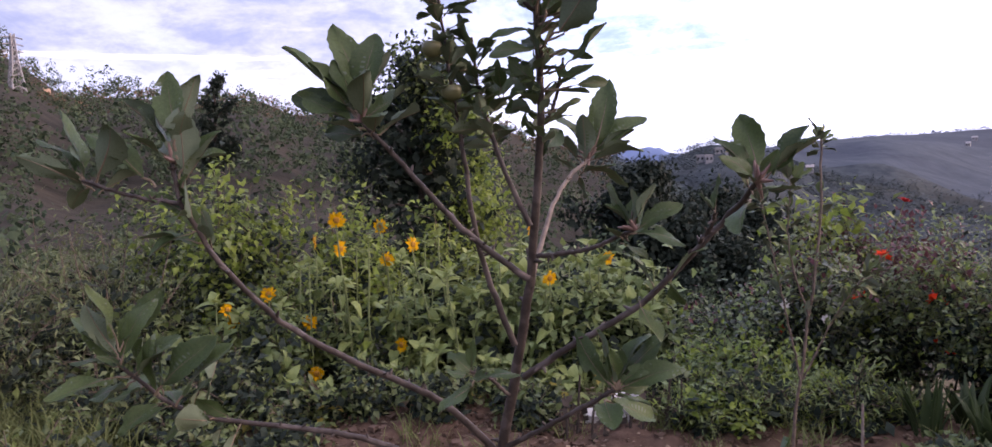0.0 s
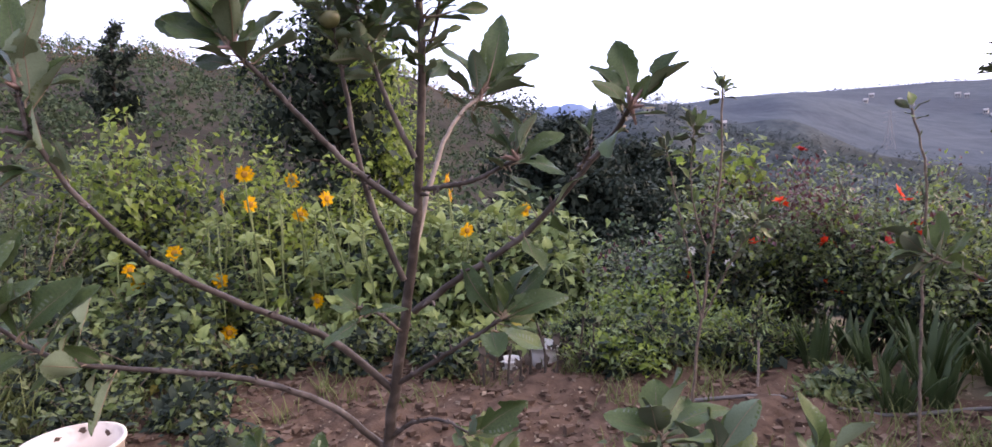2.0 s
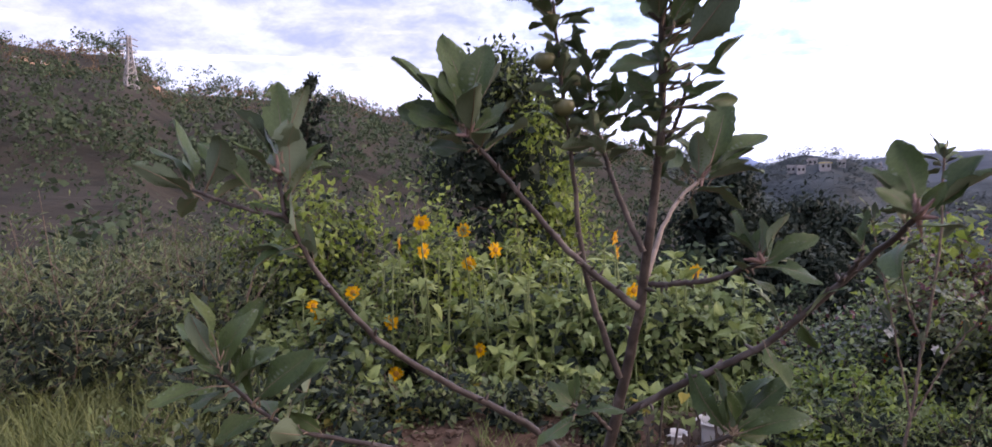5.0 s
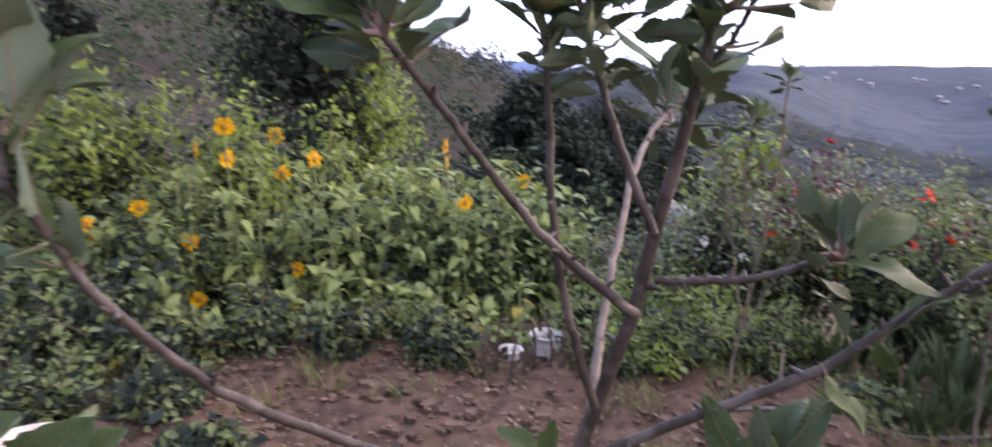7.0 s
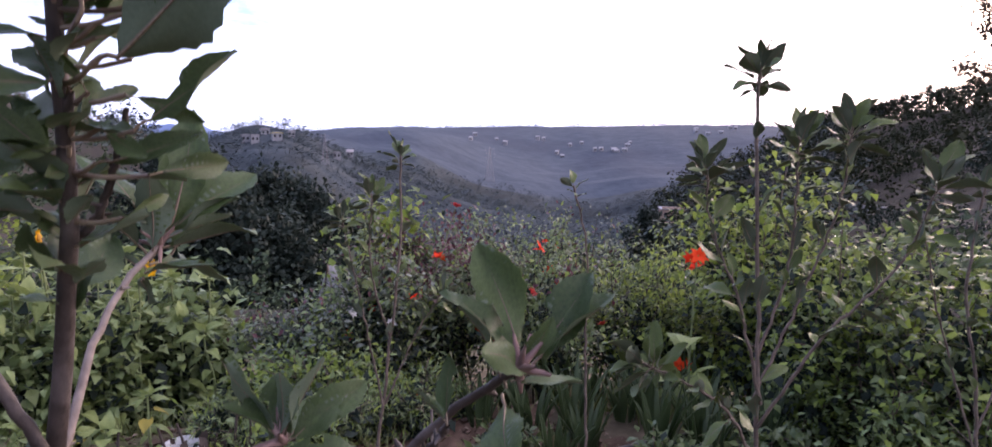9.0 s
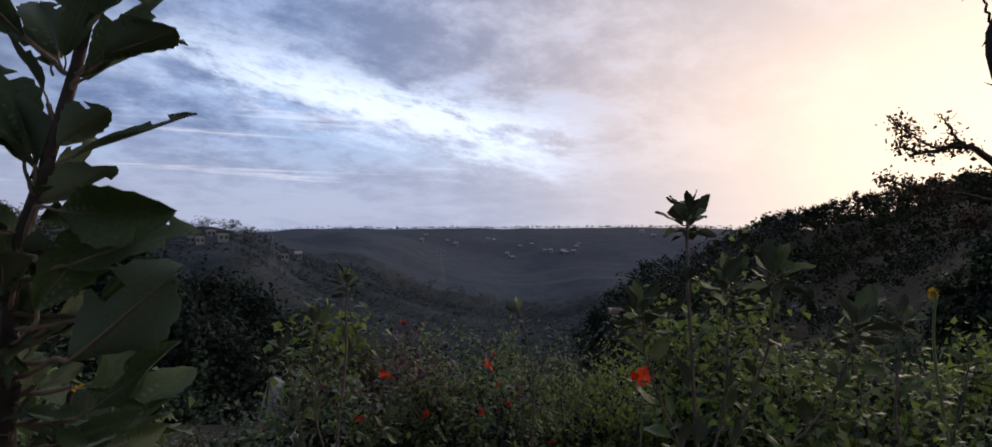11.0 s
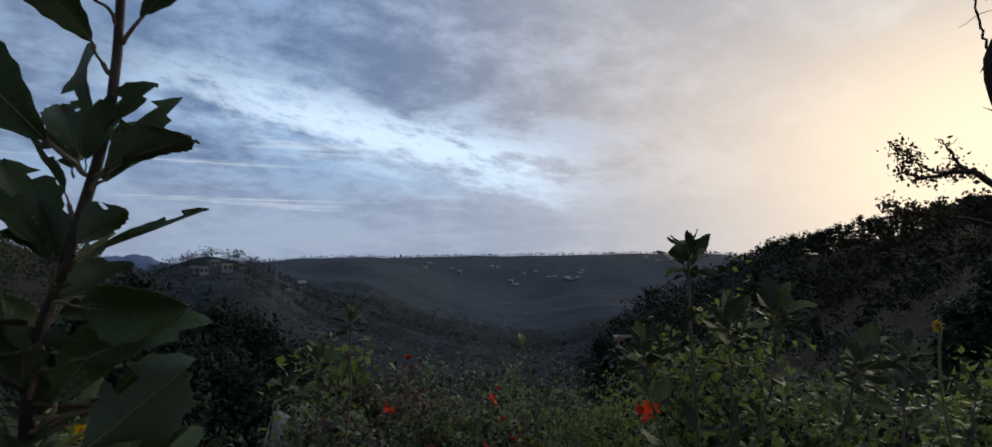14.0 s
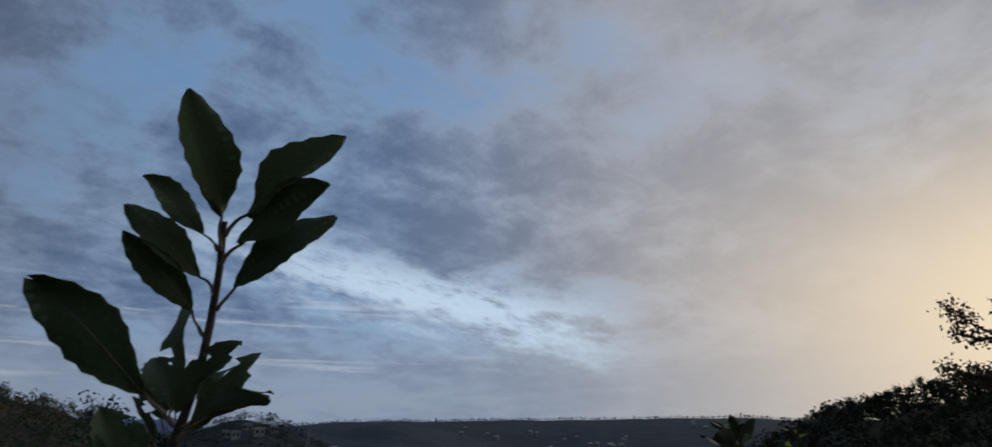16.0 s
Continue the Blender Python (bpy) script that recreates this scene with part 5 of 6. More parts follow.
def tree(name, label, at, h, w, leaf, n, mats, seed, trunk_r=0.12, crown_lo=0.3, wood=None, boughs=26, clump=0.16, lean=(0, 0), tpl=T_FOLD):
    """A tree: tapered trunk, limbs, and an uneven crown of leaf clumps round the limb ends."""
    rng = np.random.default_rng(seed)
    x, y = at
    z = float(land(x, y))
    t = thing(name, (x, y, z), label, "tree")
    s = Soup()
    tr = curve_pts([(0, 0, -0.1), (0.03 * h * rng.normal(), 0.03 * h * rng.normal(), h * 0.4), (lean[0], lean[1], h * 0.9)], 12)
    v, f = tube(tr, trunk_r, trunk_r * 0.2, 8)
    s.add(v, f)
    part("trunk", s, wood or M["twig_dark"], t)
    ends = []
    for k in range(boughs):
        s = Soup()
        u = rng.uniform(crown_lo, 0.98)
        b = tr[int(u * 11)]
        a = rng.uniform(0, 2 * np.pi)
        prof = math.sin(np.pi * min(1, (u - crown_lo) / (1 - crown_lo) * 0.75 + 0.22))
        ln = w * 0.5 * prof * rng.uniform(0.45, 1.05)
        e = b + np.array([ln * math.cos(a), ln * math.sin(a), h * rng.uniform(0.02, 0.14)])
        c = curve_pts([b, (b + e) / 2 + rng.normal(0, 0.04 * w, 3), e], 7)
        v, f = tube(c, trunk_r * 0.28, trunk_r * 0.06, 5)
        s.add(v, f)
        ends += [c[3], c[4], c[5], c[6], c[6]]
        part("limb", s, wood or M["twig_dark"], t)
    ends = np.array(ends)
    # extra near-black cards within the crown, shade put in as colour
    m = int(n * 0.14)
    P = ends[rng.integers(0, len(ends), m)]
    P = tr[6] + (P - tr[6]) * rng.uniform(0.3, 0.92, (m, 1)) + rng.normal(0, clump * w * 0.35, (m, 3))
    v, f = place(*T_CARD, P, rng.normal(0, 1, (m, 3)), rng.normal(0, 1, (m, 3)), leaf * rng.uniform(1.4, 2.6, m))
    tagged(part("inner_crown", Soup().add(v, f), M["leaf_dark_and_shade"], t, "inner leaves coloured near-black to give shade", smooth=False), kind="stuff")
    for mt, share, sel in mats:
        m = int(n * share)
        ok = [i for i, e in enumerate(ends) if sel(e)] or list(range(len(ends)))
        c0 = ends[np.array(ok)[rng.integers(0, len(ok), m)]]
        d = unit(rng.normal(0, 1, (m, 3)))
        P = c0 + d * (clump * w * rng.uniform(0.15, 1, (m, 1)))
        N = d * 0.8 + rng.normal(0, 0.5, (m, 3)) + np.array([0, 0, 0.7])
        D = rng.normal(0, 1, (m, 3)) + d * 0.5 - np.array([0, 0, 0.4])
        v, f = place(*tpl, P, D, N, leaf * rng.uniform(0.6, 1.3, m))
        tagged(part("crown", Soup().add(v, f), mt, t, smooth=False), kind="stuff")
    return t


everywhere = lambda e: True

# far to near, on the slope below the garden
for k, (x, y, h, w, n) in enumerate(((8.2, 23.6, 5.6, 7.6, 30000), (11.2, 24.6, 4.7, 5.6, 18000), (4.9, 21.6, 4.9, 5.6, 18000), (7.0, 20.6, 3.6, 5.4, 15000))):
    tree("broadleaf_tree", "dense dark evergreen tree below the garden", (x, y), h, w, 0.20, int(n * 0.8), [(M["leaf_dark_and_shade"], 1.0, everywhere)], 30 + k, 0.2, 0.10, boughs=64, clump=0.105, tpl=T_CARD)
tree("broadleaf_tree", "slim dark tree standing above the hillside scrub", (-7.4, 19.2), 5.4, 1.35, 0.12, 2200, [(M["leaf_dark_and_shade"], 1.0, everywhere)], 34, 0.1, 0.5, boughs=13, clump=0.14)
# near-black leaves at left and centre paint this crown's shaded inside
tree("broadleaf_tree", "tall leafy tree, lime-green outer leaves, inside coloured dark for shade", (-0.62, 8.2), 3.95, 2.7, 0.085, 10500,
     [(M["leaf_dark_and_shade"], 0.60, lambda e: e[0] < 0.35), (M["leaf_lime"], 0.26, lambda e: e[0] > 0.2 and e[2] < 3.5), (M["leaf_mid"], 0.30, lambda e: e[0] > 0.3 or e[2] > 2.9 or e[0] < -0.7)], 35, 0.07, 0.2, boughs=34, clump=0.15)
for k, (x, y, h, w) in enumerate(((-2.15, 6.0, 2.15, 1.2), (-1.35, 6.3, 2.2, 1.1), (-2.9, 6.7, 2.2, 1.4), (-0.5, 7.2, 2.0, 1.2))):
    shrub("mulberry_bush", "tall bush with lime-green drooping leaves", "bush", (x, y), h, w, 12, 0.07, 3300, [(M["leaf_lime"], 0.42), (M["leaf_mid"], 0.40), (M["leaf_dark_and_shade"], 0.18)], 40 + k, T_HEART, 0.3, 0.5, group="lime-green bushes", clump=0.08)
for k, (x, y, h, w) in enumerate(((-3.2, 4.1, 1.6, 1.5), (-2.65, 4.7, 1.5, 1.3), (-3.7, 5.3, 1.75, 1.8), (-4.3, 4.3, 1.7, 1.7), (-3.0, 5.8, 1.75, 1.5), (-4.9, 6.5, 1.95, 2.4))):
    shrub("feathery_bush", "olive-brown bush with fine feathery foliage", "bush", (x, y), h, w, 16, 0.063, 5400, [(M["leaf_olive"], 1.0)], 50 + k, T_LANCE, 0.1, 0.1, group="feathery bushes", clump=0.09, split=9)
for k, (x, y, h, w) in enumerate(((-2.2, 4.5, 0.85, 1.0), (-1.55, 4.4, 0.8, 0.9), (-1.0, 4.9, 0.9, 0.9), (-1.75, 5.2, 1.2, 1.0))):
    shrub("leafy_bush", "low green leafy bush at the back of the bed", "bush", (x, y), h, w, 10, 0.07, 1900, [(M["leaf_mid"], 0.75), (M["leaf_dark_and_shade"], 0.25)], 60 + k, T_HEART, 0.1, 0.3, group="leafy bushes behind the bed", clump=0.08)
for k, (x, y, h, w) in enumerate(((0.15, 4.95, 0.95, 0.8), (0.6, 4.9, 1.0, 0.8), (1.05, 5.1, 0.95, 0.7), (0.4, 5.4, 1.15, 0.9), (1.05, 5.35, 1.2, 0.8), (-0.3, 5.1, 1.0, 0.8), (0.75, 5.7, 1.25, 0.9))):
    shrub("leafy_bush", "bushy plant with soft light-green leaves", "bush", (x, y), h, w, 12, 0.08, 2100, [(M["leaf_soft"], 0.55), (M["leaf_mid"], 0.27), (M["leaf_dark_and_shade"], 0.18)], 170 + k, T_HEART, 0.2, 0.35, M["sun_stem"], "soft green bushes", 0.09)
# roses and cannas
ROSE_TONES = {
    "grey": ("rose bush with blue-grey leaves and thin canes", [("leaf_grey", 0.24), ("leaf_rose", 0.36), ("leaf_soft", 0.16), ("leaf_lime", 0.08), ("leaf_dark_and_shade", 0.10), ("leaf_red", 0.03)]),
    "rose": ("rose bush with dark leaves and reddish young shoots", [("leaf_rose", 0.44), ("leaf_mid", 0.28), ("leaf_lime", 0.10), ("leaf_dark_and_shade", 0.10), ("leaf_red", 0.05)]),
    "lime": ("leafy bush with fresh yellow-green shoots", [("leaf_lime", 0.40), ("leaf_mid", 0.36), ("leaf_rose", 0.14), ("leaf_dark_and_shade", 0.08)]),
    "soft": ("rose bush with soft green leaves on thin canes", [("leaf_soft", 0.30), ("leaf_rose", 0.32), ("leaf_mid", 0.20), ("leaf_dark_and_shade", 0.12)]),
}
for k, (x, y, h, w, tone) in enumerate(((2.05, 4.2, 0.8, 0.9, "grey"), (2.6, 4.5, 1.25, 1.1, "rose"), (3.3, 4.5, 1.3, 1.1, "soft"), (2.9, 3.7, 0.9, 1.0, "rose"), (4.1, 4.6, 1.25, 1.2, "grey"), (4.7, 3.9, 1.0, 1.2, "lime"), (3.7, 3.6, 0.9, 1.0, "lime"), (2.2, 5.3, 0.45, 1.0, "lime"), (3.3, 5.6, 1.2, 1.3, "rose"), (1.75, 4.75, 0.62, 0.8, "grey"))):
    shrub("rose_bush", ROSE_TONES[tone][0], "bush", (x, y), h * 1.42, w, 16, 0.046, 4400, [(M[m], q) for m, q in ROSE_TONES[tone][1]], 70 + k, T_FOLD, 0.36, 0.1, M["twig_dark"], "rose bushes", 0.055, 8)
shrub("red_leaved_bush", "rose bush with purple-red young foliage at the top", "bush", (2.85, 4.5), 1.68, 0.8, 10, 0.05, 1500, [(M["leaf_rose"], 0.62), (M["leaf_red"], 0.38)], 85, T_FOLD, 0.4, 0.1, clump=0.06, split=7)
shrub("climbing_bush", "narrow bush with bright lime leaves behind the roses", "bush", (2.45, 4.75), 1.72, 0.45, 8, 0.08, 1100, [(M["leaf_lime"], 0.7), (M["leaf_mid"], 0.3)], 86, T_HEART, 0.3, 0.5, clump=0.07)
# the thicket on the sunset side
for k, (x, y, h, w) in enumerate(((4.06, 2.80, 2.05, 0.8), (4.2, 2.45, 1.6, 1.1), (3.5, 2.2, 1.25, 1.0), (4.3, 1.7, 1.45, 1.3), (3.6, 1.5, 1.15, 1.0), (5.0, 2.9, 1.75, 1.4), (4.9, 1.2, 1.45, 1.3), (4.0, 0.7, 1.2, 1.1), (4.4, 3.6, 1.5, 1.1))):
    shrub("mulberry_bush", "bushy mulberry with yellow-green leaves on thin stems", "bush", (x, y), h, w, 13, 0.052, 4600, [(M["leaf_lime"], (0.52, 0.16, 0.34)[k % 3]), (M["leaf_mid"], (0.28, 0.40, 0.38)[k % 3]), (M["leaf_rose"], (0.03, 0.22, 0.08)[k % 3]), (M["leaf_dark_and_shade"], 0.18)], 90 + k, T_HEART, 0.15, 0.5, group="mulberry thicket", clump=0.07, split=7)
for k, (x, y, h, w) in enumerate(((2.75, 1.45, 0.5, 0.7), (3.0, 1.05, 0.65, 0.9), (2.45, 0.95, 0.5, 0.7), (3.35, 1.75, 0.7, 0.8), (2.2, 1.15, 0.3, 0.5), (3.55, 2.05, 0.62, 0.8), (3.2, 1.35, 0.6, 0.8), (3.75, 1.6, 0.75, 0.8))):
    shrub("leafy_weed", "low spreading weed with soft green leaves", "weed", (x, y), h, w, 14, 0.045, 2000, [(M["leaf_soft"], 0.45), (M["leaf_mid"], 0.35), (M["leaf_lime"], 0.2)], 110 + k, T_FOLD, 0.05, 0.1, group="low weeds", clump=0.05)
for k, (x, y, h, w) in enumerate(((1.5, 3.9, 0.5, 0.7), (1.75, 3.7, 0.3, 0.6), (1.35, 4.35, 0.4, 0.5), (1.2, 3.5, 0.22, 0.5))):
    shrub("leafy_weed", "feathery yellow-green weed at the edge of the bed", "weed", (x, y), h, w, 14, 0.045, 1800, [(M["leaf_soft"], 0.5), (M["leaf_lime"], 0.5)], 120 + k, T_FOLD, 0.05, 0.0, group="weeds by the bed", clump=0.045)

for k, (x, y, h, w) in enumerate(((2.52, 2.28, 0.2, 0.4), (2.95, 2.15, 0.26, 0.45), (2.05, 2.95, 0.14, 0.3))):
    shrub("leafy_weed", "low mixed weeds at the foot of the strap-leaved clumps", "weed", (x, y), h, w, 10, 0.055, 700, [(M["leaf_rose"], 0.6), (M["leaf_mid"], 0.4)], 140 + k, T_FOLD, 0.05, 0.0, group="weeds by the bed", clump=0.045)

for k, (x, y, h, w) in enumerate(((1.1, 3.5, 0.26, 0.5), (1.36, 3.5, 0.36, 0.5), (1.62, 3.55, 0.3, 0.45), (1.88, 3.45, 0.42, 0.4), (0.98, 3.8, 0.34, 0.45), (2.15, 3.5, 0.22, 0.4))):
    shrub("leafy_weed", "feathery olive-green weed at the edge of the bed", "weed", (x, y), h, w, 12, 0.05, 1500, [(M["leaf_olive"], 0.45), (M["leaf_soft"], 0.3), (M["leaf_lime"], 0.25)], 160 + k, T_LANCE, 0.05, -0.2, group="weeds by the bed", clump=0.04)


def strap_clump(at, h, n, seed):
    """A fan of long strap-shaped leaves that arch outward."""
    rng = np.random.default_rng(seed)
    z = float(land(*at))
    t = thing("iris_clump", (*at, z), "clump of dark green strap-shaped leaves, colour darkened for shade", "plant", "strap-leaved clumps")
    for k in range(n):
        a = rng.uniform(0, 2 * np.pi)
        ln, sp = h * rng.uniform(0.6, 1.1), rng.uniform(0.1, 0.55)
        c = np.array([math.cos(a), math.sin(a), 0])
        u = np.linspace(0, 1, 7)
        p = c * (0.05 + sp * ln * u[:, None] ** 1.6) + np.array([0, 0, 1]) * (ln * (u - 0.28 * sp * u**3))[:, None]
        side = np.array([-c[1], c[0], 0.0])
        wd = 0.017 * np.sin(np.pi * (u * 0.82 + 0.16))[:, None] * rng.uniform(0.8, 1.3)
        crease = c * 0.006
        v = np.concatenate([p - side * wd + crease, p, p + side * wd + crease])
        i = np.arange(6)
        f = np.concatenate([np.stack([i, i + 1, i + 8, i + 7], -1), np.stack([i + 7, i + 8, i + 15, i + 14], -1)])
        part("leaf", Soup().add(v, f), M["strap"], t)


for k, (x, y, h) in enumerate(((2.4, 2.75, 0.42), (2.65, 2.5, 0.48), (2.9, 2.75, 0.48), (2.3, 3.05, 0.36), (2.65, 3.1, 0.36), (2.85, 2.9, 0.42), (2.4, 3.35, 0.34), (3.1, 3.0, 0.45), (2.9, 2.45, 0.42), (3.3, 2.75, 0.45), (3.05, 2.2, 0.42), (2.15, 3.3, 0.4), (2.5, 2.95, 0.5), (2.75, 3.35, 0.5), (3.0, 3.3, 0.52), (2.2, 2.75, 0.34), (2.75, 2.3, 0.4), (3.3, 2.4, 0.46))):
    strap_clump((x, y), h * 0.8, 17, 130 + k)

# ---- sunflowers ----


def heart_leaf_mesh(name, seed, droop, mat="sun_leaf"):
    """A broad pointed leaf on a stalk, length 1, folded along the midrib and hanging at the tip."""
    nu, half = 9, 3
    v = []
    for i in range(nu):
        u = i / (nu - 1)
        w = 0.36 * (math.sin(math.pi * min(1, u * 0.80 + 0.17)) ** 0.9) * (1 - 0.25 * u)
        for j in range(-half, half + 1):
            s = j / half
            x = w * s * (1 + (0.05 if (i + j) % 2 else -0.04) * (abs(j) == half))
            v.append((x, 0.3 + 0.7 * u - 0.10 * abs(s) ** 2 * (1 - u), 0.25 * abs(x) - droop * u * u + 0.025 * math.sin(5 * u + 4 * s + seed)))
    c = 2 * half + 1
    f = [(i * c + j, i * c + j + 1, (i + 1) * c + j + 1, (i + 1) * c + j) for i in range(nu - 1) for j in range(c - 1)]
    s = Soup().add(v, f)
    a, b = tube(curve_pts([(0, 0, 0), (0, 0.15, 0.05), (0, 0.32, 0)], 5), 0.02, 0.014, 4)
    s.add(a, b, 1)
    return s.mesh(name, [M[mat], M["sun_stem"]])


SUN_LEAVES = [heart_leaf_mesh("sunflower_leaf", k, 0.28 + 0.17 * k) for k in range(4)]
LIME_LEAVES = [heart_leaf_mesh("sunflower_leaf", k + 7, 0.15 + 0.12 * k, "leaf_lime") for k in range(3)]
YELLOW_LEAVES = SUN_LEAVES * 2 + [heart_leaf_mesh("sunflower_leaf", k + 12, 0.3, "yellow_leaf") for k in range(2)]


def petal_mesh(ln, wd, curl):
    u = np.linspace(0, 1, 5)
    w = wd * np.array([0.45, 0.95, 1.0, 0.75, 0.08])
    v = [(x, ln * t, -curl * t * t + 0.12 * wd * abs(k)) for t, ww in zip(u, w) for k, x in ((-1, -ww), (0, 0), (1, ww))]
    f = [(i * 3 + j, i * 3 + j + 1, i * 3 + j + 4, i * 3 + j + 3) for i in range(4) for j in range(2)]
    return Soup().add(v, f).mesh("petal", M["petal"])


PETALS = [petal_mesh(0.036, 0.0085, c) for c in (0.002, 0.008, -0.005)]


def sunflower(at, top, face, seed, n_leaf=11, bloom=True, size=1.0, head_size=1.0, meshes=SUN_LEAVES, label="flowering sunflower with a golden head and large rough leaves"):
    """A sunflower: rough bent stem, broad leaves all the way up, and a head turned towards face."""
    rng = np.random.default_rng(seed)
    z = float(land(*at))
    t = thing("sunflower", (*at, z), label if bloom else "leafy sunflower plant not yet in bloom", "sunflower", "sunflowers at the back of the bed")
    h = top[2] - z
    off = np.array([top[0] - at[0], top[1] - at[1], h])
    fd = np.array([math.sin(radians(face)), -math.cos(radians(face)), 0.12])
    c = curve_pts([(0, 0, -0.02), off * np.array([0.25, 0.25, 0.5]) + rng.normal(0, 0.015, 3), off + np.array([0, 0, -0.09]), off - fd * 0.015], 22)
    v, f = tube(c, 0.0095 * size, 0.005, 6)
    part("stem", Soup().add(v, f), M["sun_stem"], t)
    for k in range(n_leaf):
        u = 0.18 + 0.74 * k / n_leaf
        p = Vector(c[int(u * 21)])
        a = radians(k * 137.5 + rng.uniform(-30, 30))
        d = Vector((math.cos(a), math.sin(a), rng.uniform(-0.35, 0.5)))
        ln = size * rng.uniform(0.07, 0.19) * (1.1 - 0.5 * u)
        ob = add_leaf(t, p, p + d.normalized() * ln, (0, 0, 1), rng, meshes)
    if not bloom:
        whorl(t, c[-1], (0, 0, 1), 7, 0.12 * size, rng, 15, 75, 0.04, SUN_LEAVES)
        return t
    head = new("flower_head")
    head.parent = t
    head.matrix_basis = Matrix.Translation(Vector(off)) @ aim((0, 0, 1), fd).to_4x4() @ Matrix.Scale(head_size, 4)
    tagged(head, "golden flower head")
    s = Soup()
    for i, (r, zz) in enumerate(((0.021, 0.0), (0.019, 0.006), (0.012, 0.009), (0.0005, 0.008))):
        ang = np.arange(14) * 2 * np.pi / 14
        s.v.append(np.stack([r * np.cos(ang), r * np.sin(ang), np.full(14, zz)], -1))
    s.n = 56
    j = np.arange(14)
    for i in range(3):
        s.f.append(np.stack([i * 14 + j, i * 14 + (j + 1) % 14, (i + 1) * 14 + (j + 1) % 14, (i + 1) * 14 + j], -1))
        s.k.append(np.zeros(14, int))
    part("disc", s, M["disc"], head, "brown-yellow seed disc")
    for k in range(17):
        a = k / 17 * 2 * math.pi + rng.uniform(-0.12, 0.12)
        ob = part("petal", PETALS[int(rng.integers(3))], None, head)
        sc = rng.uniform(0.8, 1.2)
        ob.matrix_basis = Matrix.Rotation(a, 4, "Z") @ Matrix.Translation((0, 0.019, 0.001 * (k % 2))) @ Matrix.Rotation(rng.uniform(-0.35, 0.5), 4, "X") @ Matrix.Diagonal((sc, sc, 1, 1))
    s = Soup()
    for k in range(11):
        a = k / 11 * 2 * np.pi
        v, f = place(*T_LANCE, [(0.012 * math.cos(a), 0.012 * math.sin(a), -0.004)], [(math.cos(a), math.sin(a), 0.1)], [(0, 0, -1)], [0.036], [0.07])
        s.add(v, f)
    part("calyx", s, M["sun_stem"], head)
    return t


for k, (x, y, z, face, sz) in enumerate(((-0.90, 4.33, 1.12, 12, 1.1), (-0.45, 4.5, 0.93, 50, 1.1), (-0.66, 4.75, 0.81, 25, 1.1), (0.34, 4.8, 0.98, 60, 1.1), (0.95, 5.2, 0.69, 20, 1.0), (-1.78, 4.73, 0.51, 60, 1.0),
                                         (-1.70, 4.62, 0.44, 55, 1.0), (-1.48, 4.71, 0.61, 10, 0.9), (-1.18, 4.6, 0.42, 20, 0.9), (-0.57, 4.57, 0.25, -40, 0.8), (-1.15, 4.73, 0.95, 100, 0.9), (-0.97, 4.71, 0.90, 40, 0.9),
                                         (-0.69, 4.7, 1.04, 150, 0.9), (0.44, 4.54, 0.66, 30, 0.7), (0.36, 4.9, 0.86, 80, 0.8), (-1.13, 4.5, 0.1, 20, 0.8))):
    sunflower((x + 0.10 * math.sin(k * 2.3), y + 0.16 + 0.08 * math.cos(k * 3.1)), (x, y, z), face, 200 + k, 9, True, sz)
for k in range(30):
    u = (k * 0.618) % 1
    x = -0.35 + 1.6 * u
    y = 4.55 + 1.0 * ((k * 0.414) % 1)
    z = 0.38 + 0.42 * ((k * 0.732) % 1) - 0.12 * max(0, u - 0.75) * 4
    sunflower((x, y), (x + 0.05 * math.sin(k), y, z), 0, 240 + k, 11, False, 1.0)
for k in range(12):
    x = -1.9 + 1.5 * ((k * 0.618) % 1)
    y = 4.45 + 0.9 * ((k * 0.414) % 1)
    sunflower((x, y), (x, y, 0.30 + 0.45 * ((k * 0.732) % 1)), 0, 280 + k, 10, False, 0.9)
for k in range(26):
    x = -1.35 + 2.2 * ((k * 0.618) % 1)
    y = 4.5 + 0.6 * ((k * 0.414) % 1)
    z = 0.55 + 0.42 * ((k * 0.732) % 1) - 0.2 * max(0.0, x)
    sunflower((x + 0.08 * math.sin(k * 1.9), y), (x, y + 0.05 * math.cos(k), z), 0, 340 + k, 6, False, 0.62, 1.0, LIME_LEAVES if k % 2 else SUN_LEAVES)
for k in range(13):
    x = -1.3 + 2.1 * ((k * 0.618) % 1)
    y = 3.78 + 0.6 * ((k * 0.414) % 1)
    sunflower((x, y), (x, y + 0.03, 0.10 + 0.20 * ((k * 0.732) % 1)), 0, 400 + k, 9, False, 0.85, 1.0, YELLOW_LEAVES)
sunflower((3.1, 1.22), (3.05, 1.27, 1.42), 140, 300, 18, True, 0.95, 0.45, LIME_LEAVES, "lone sunflower with yellow-green leaves among the bushes")

# ---- cannas and roses in flower ----


def flower_mesh(name, mat, n, ln, wd, lift, seed):
    """A loose flower of n wavy petals."""
    rng = np.random.default_rng(seed)
    s = Soup()
    for k in range(n):
        a = k / n * 2 * np.pi + rng.uniform(-0.2, 0.2)
        up = lift * rng.uniform(0.5, 1.4)
        d = unit(np.array([math.cos(a), math.sin(a), up]))
        nn = np.array([-math.cos(a) * up, -math.sin(a) * up, 1.0]) + rng.normal(0, 0.3, 3)
        v, f = place(*T_HEART, [d * 0.004], [d], [nn], [ln * rng.uniform(0.8, 1.15)], [wd])
        s.add(v, f)
    return s.mesh(name, mat)


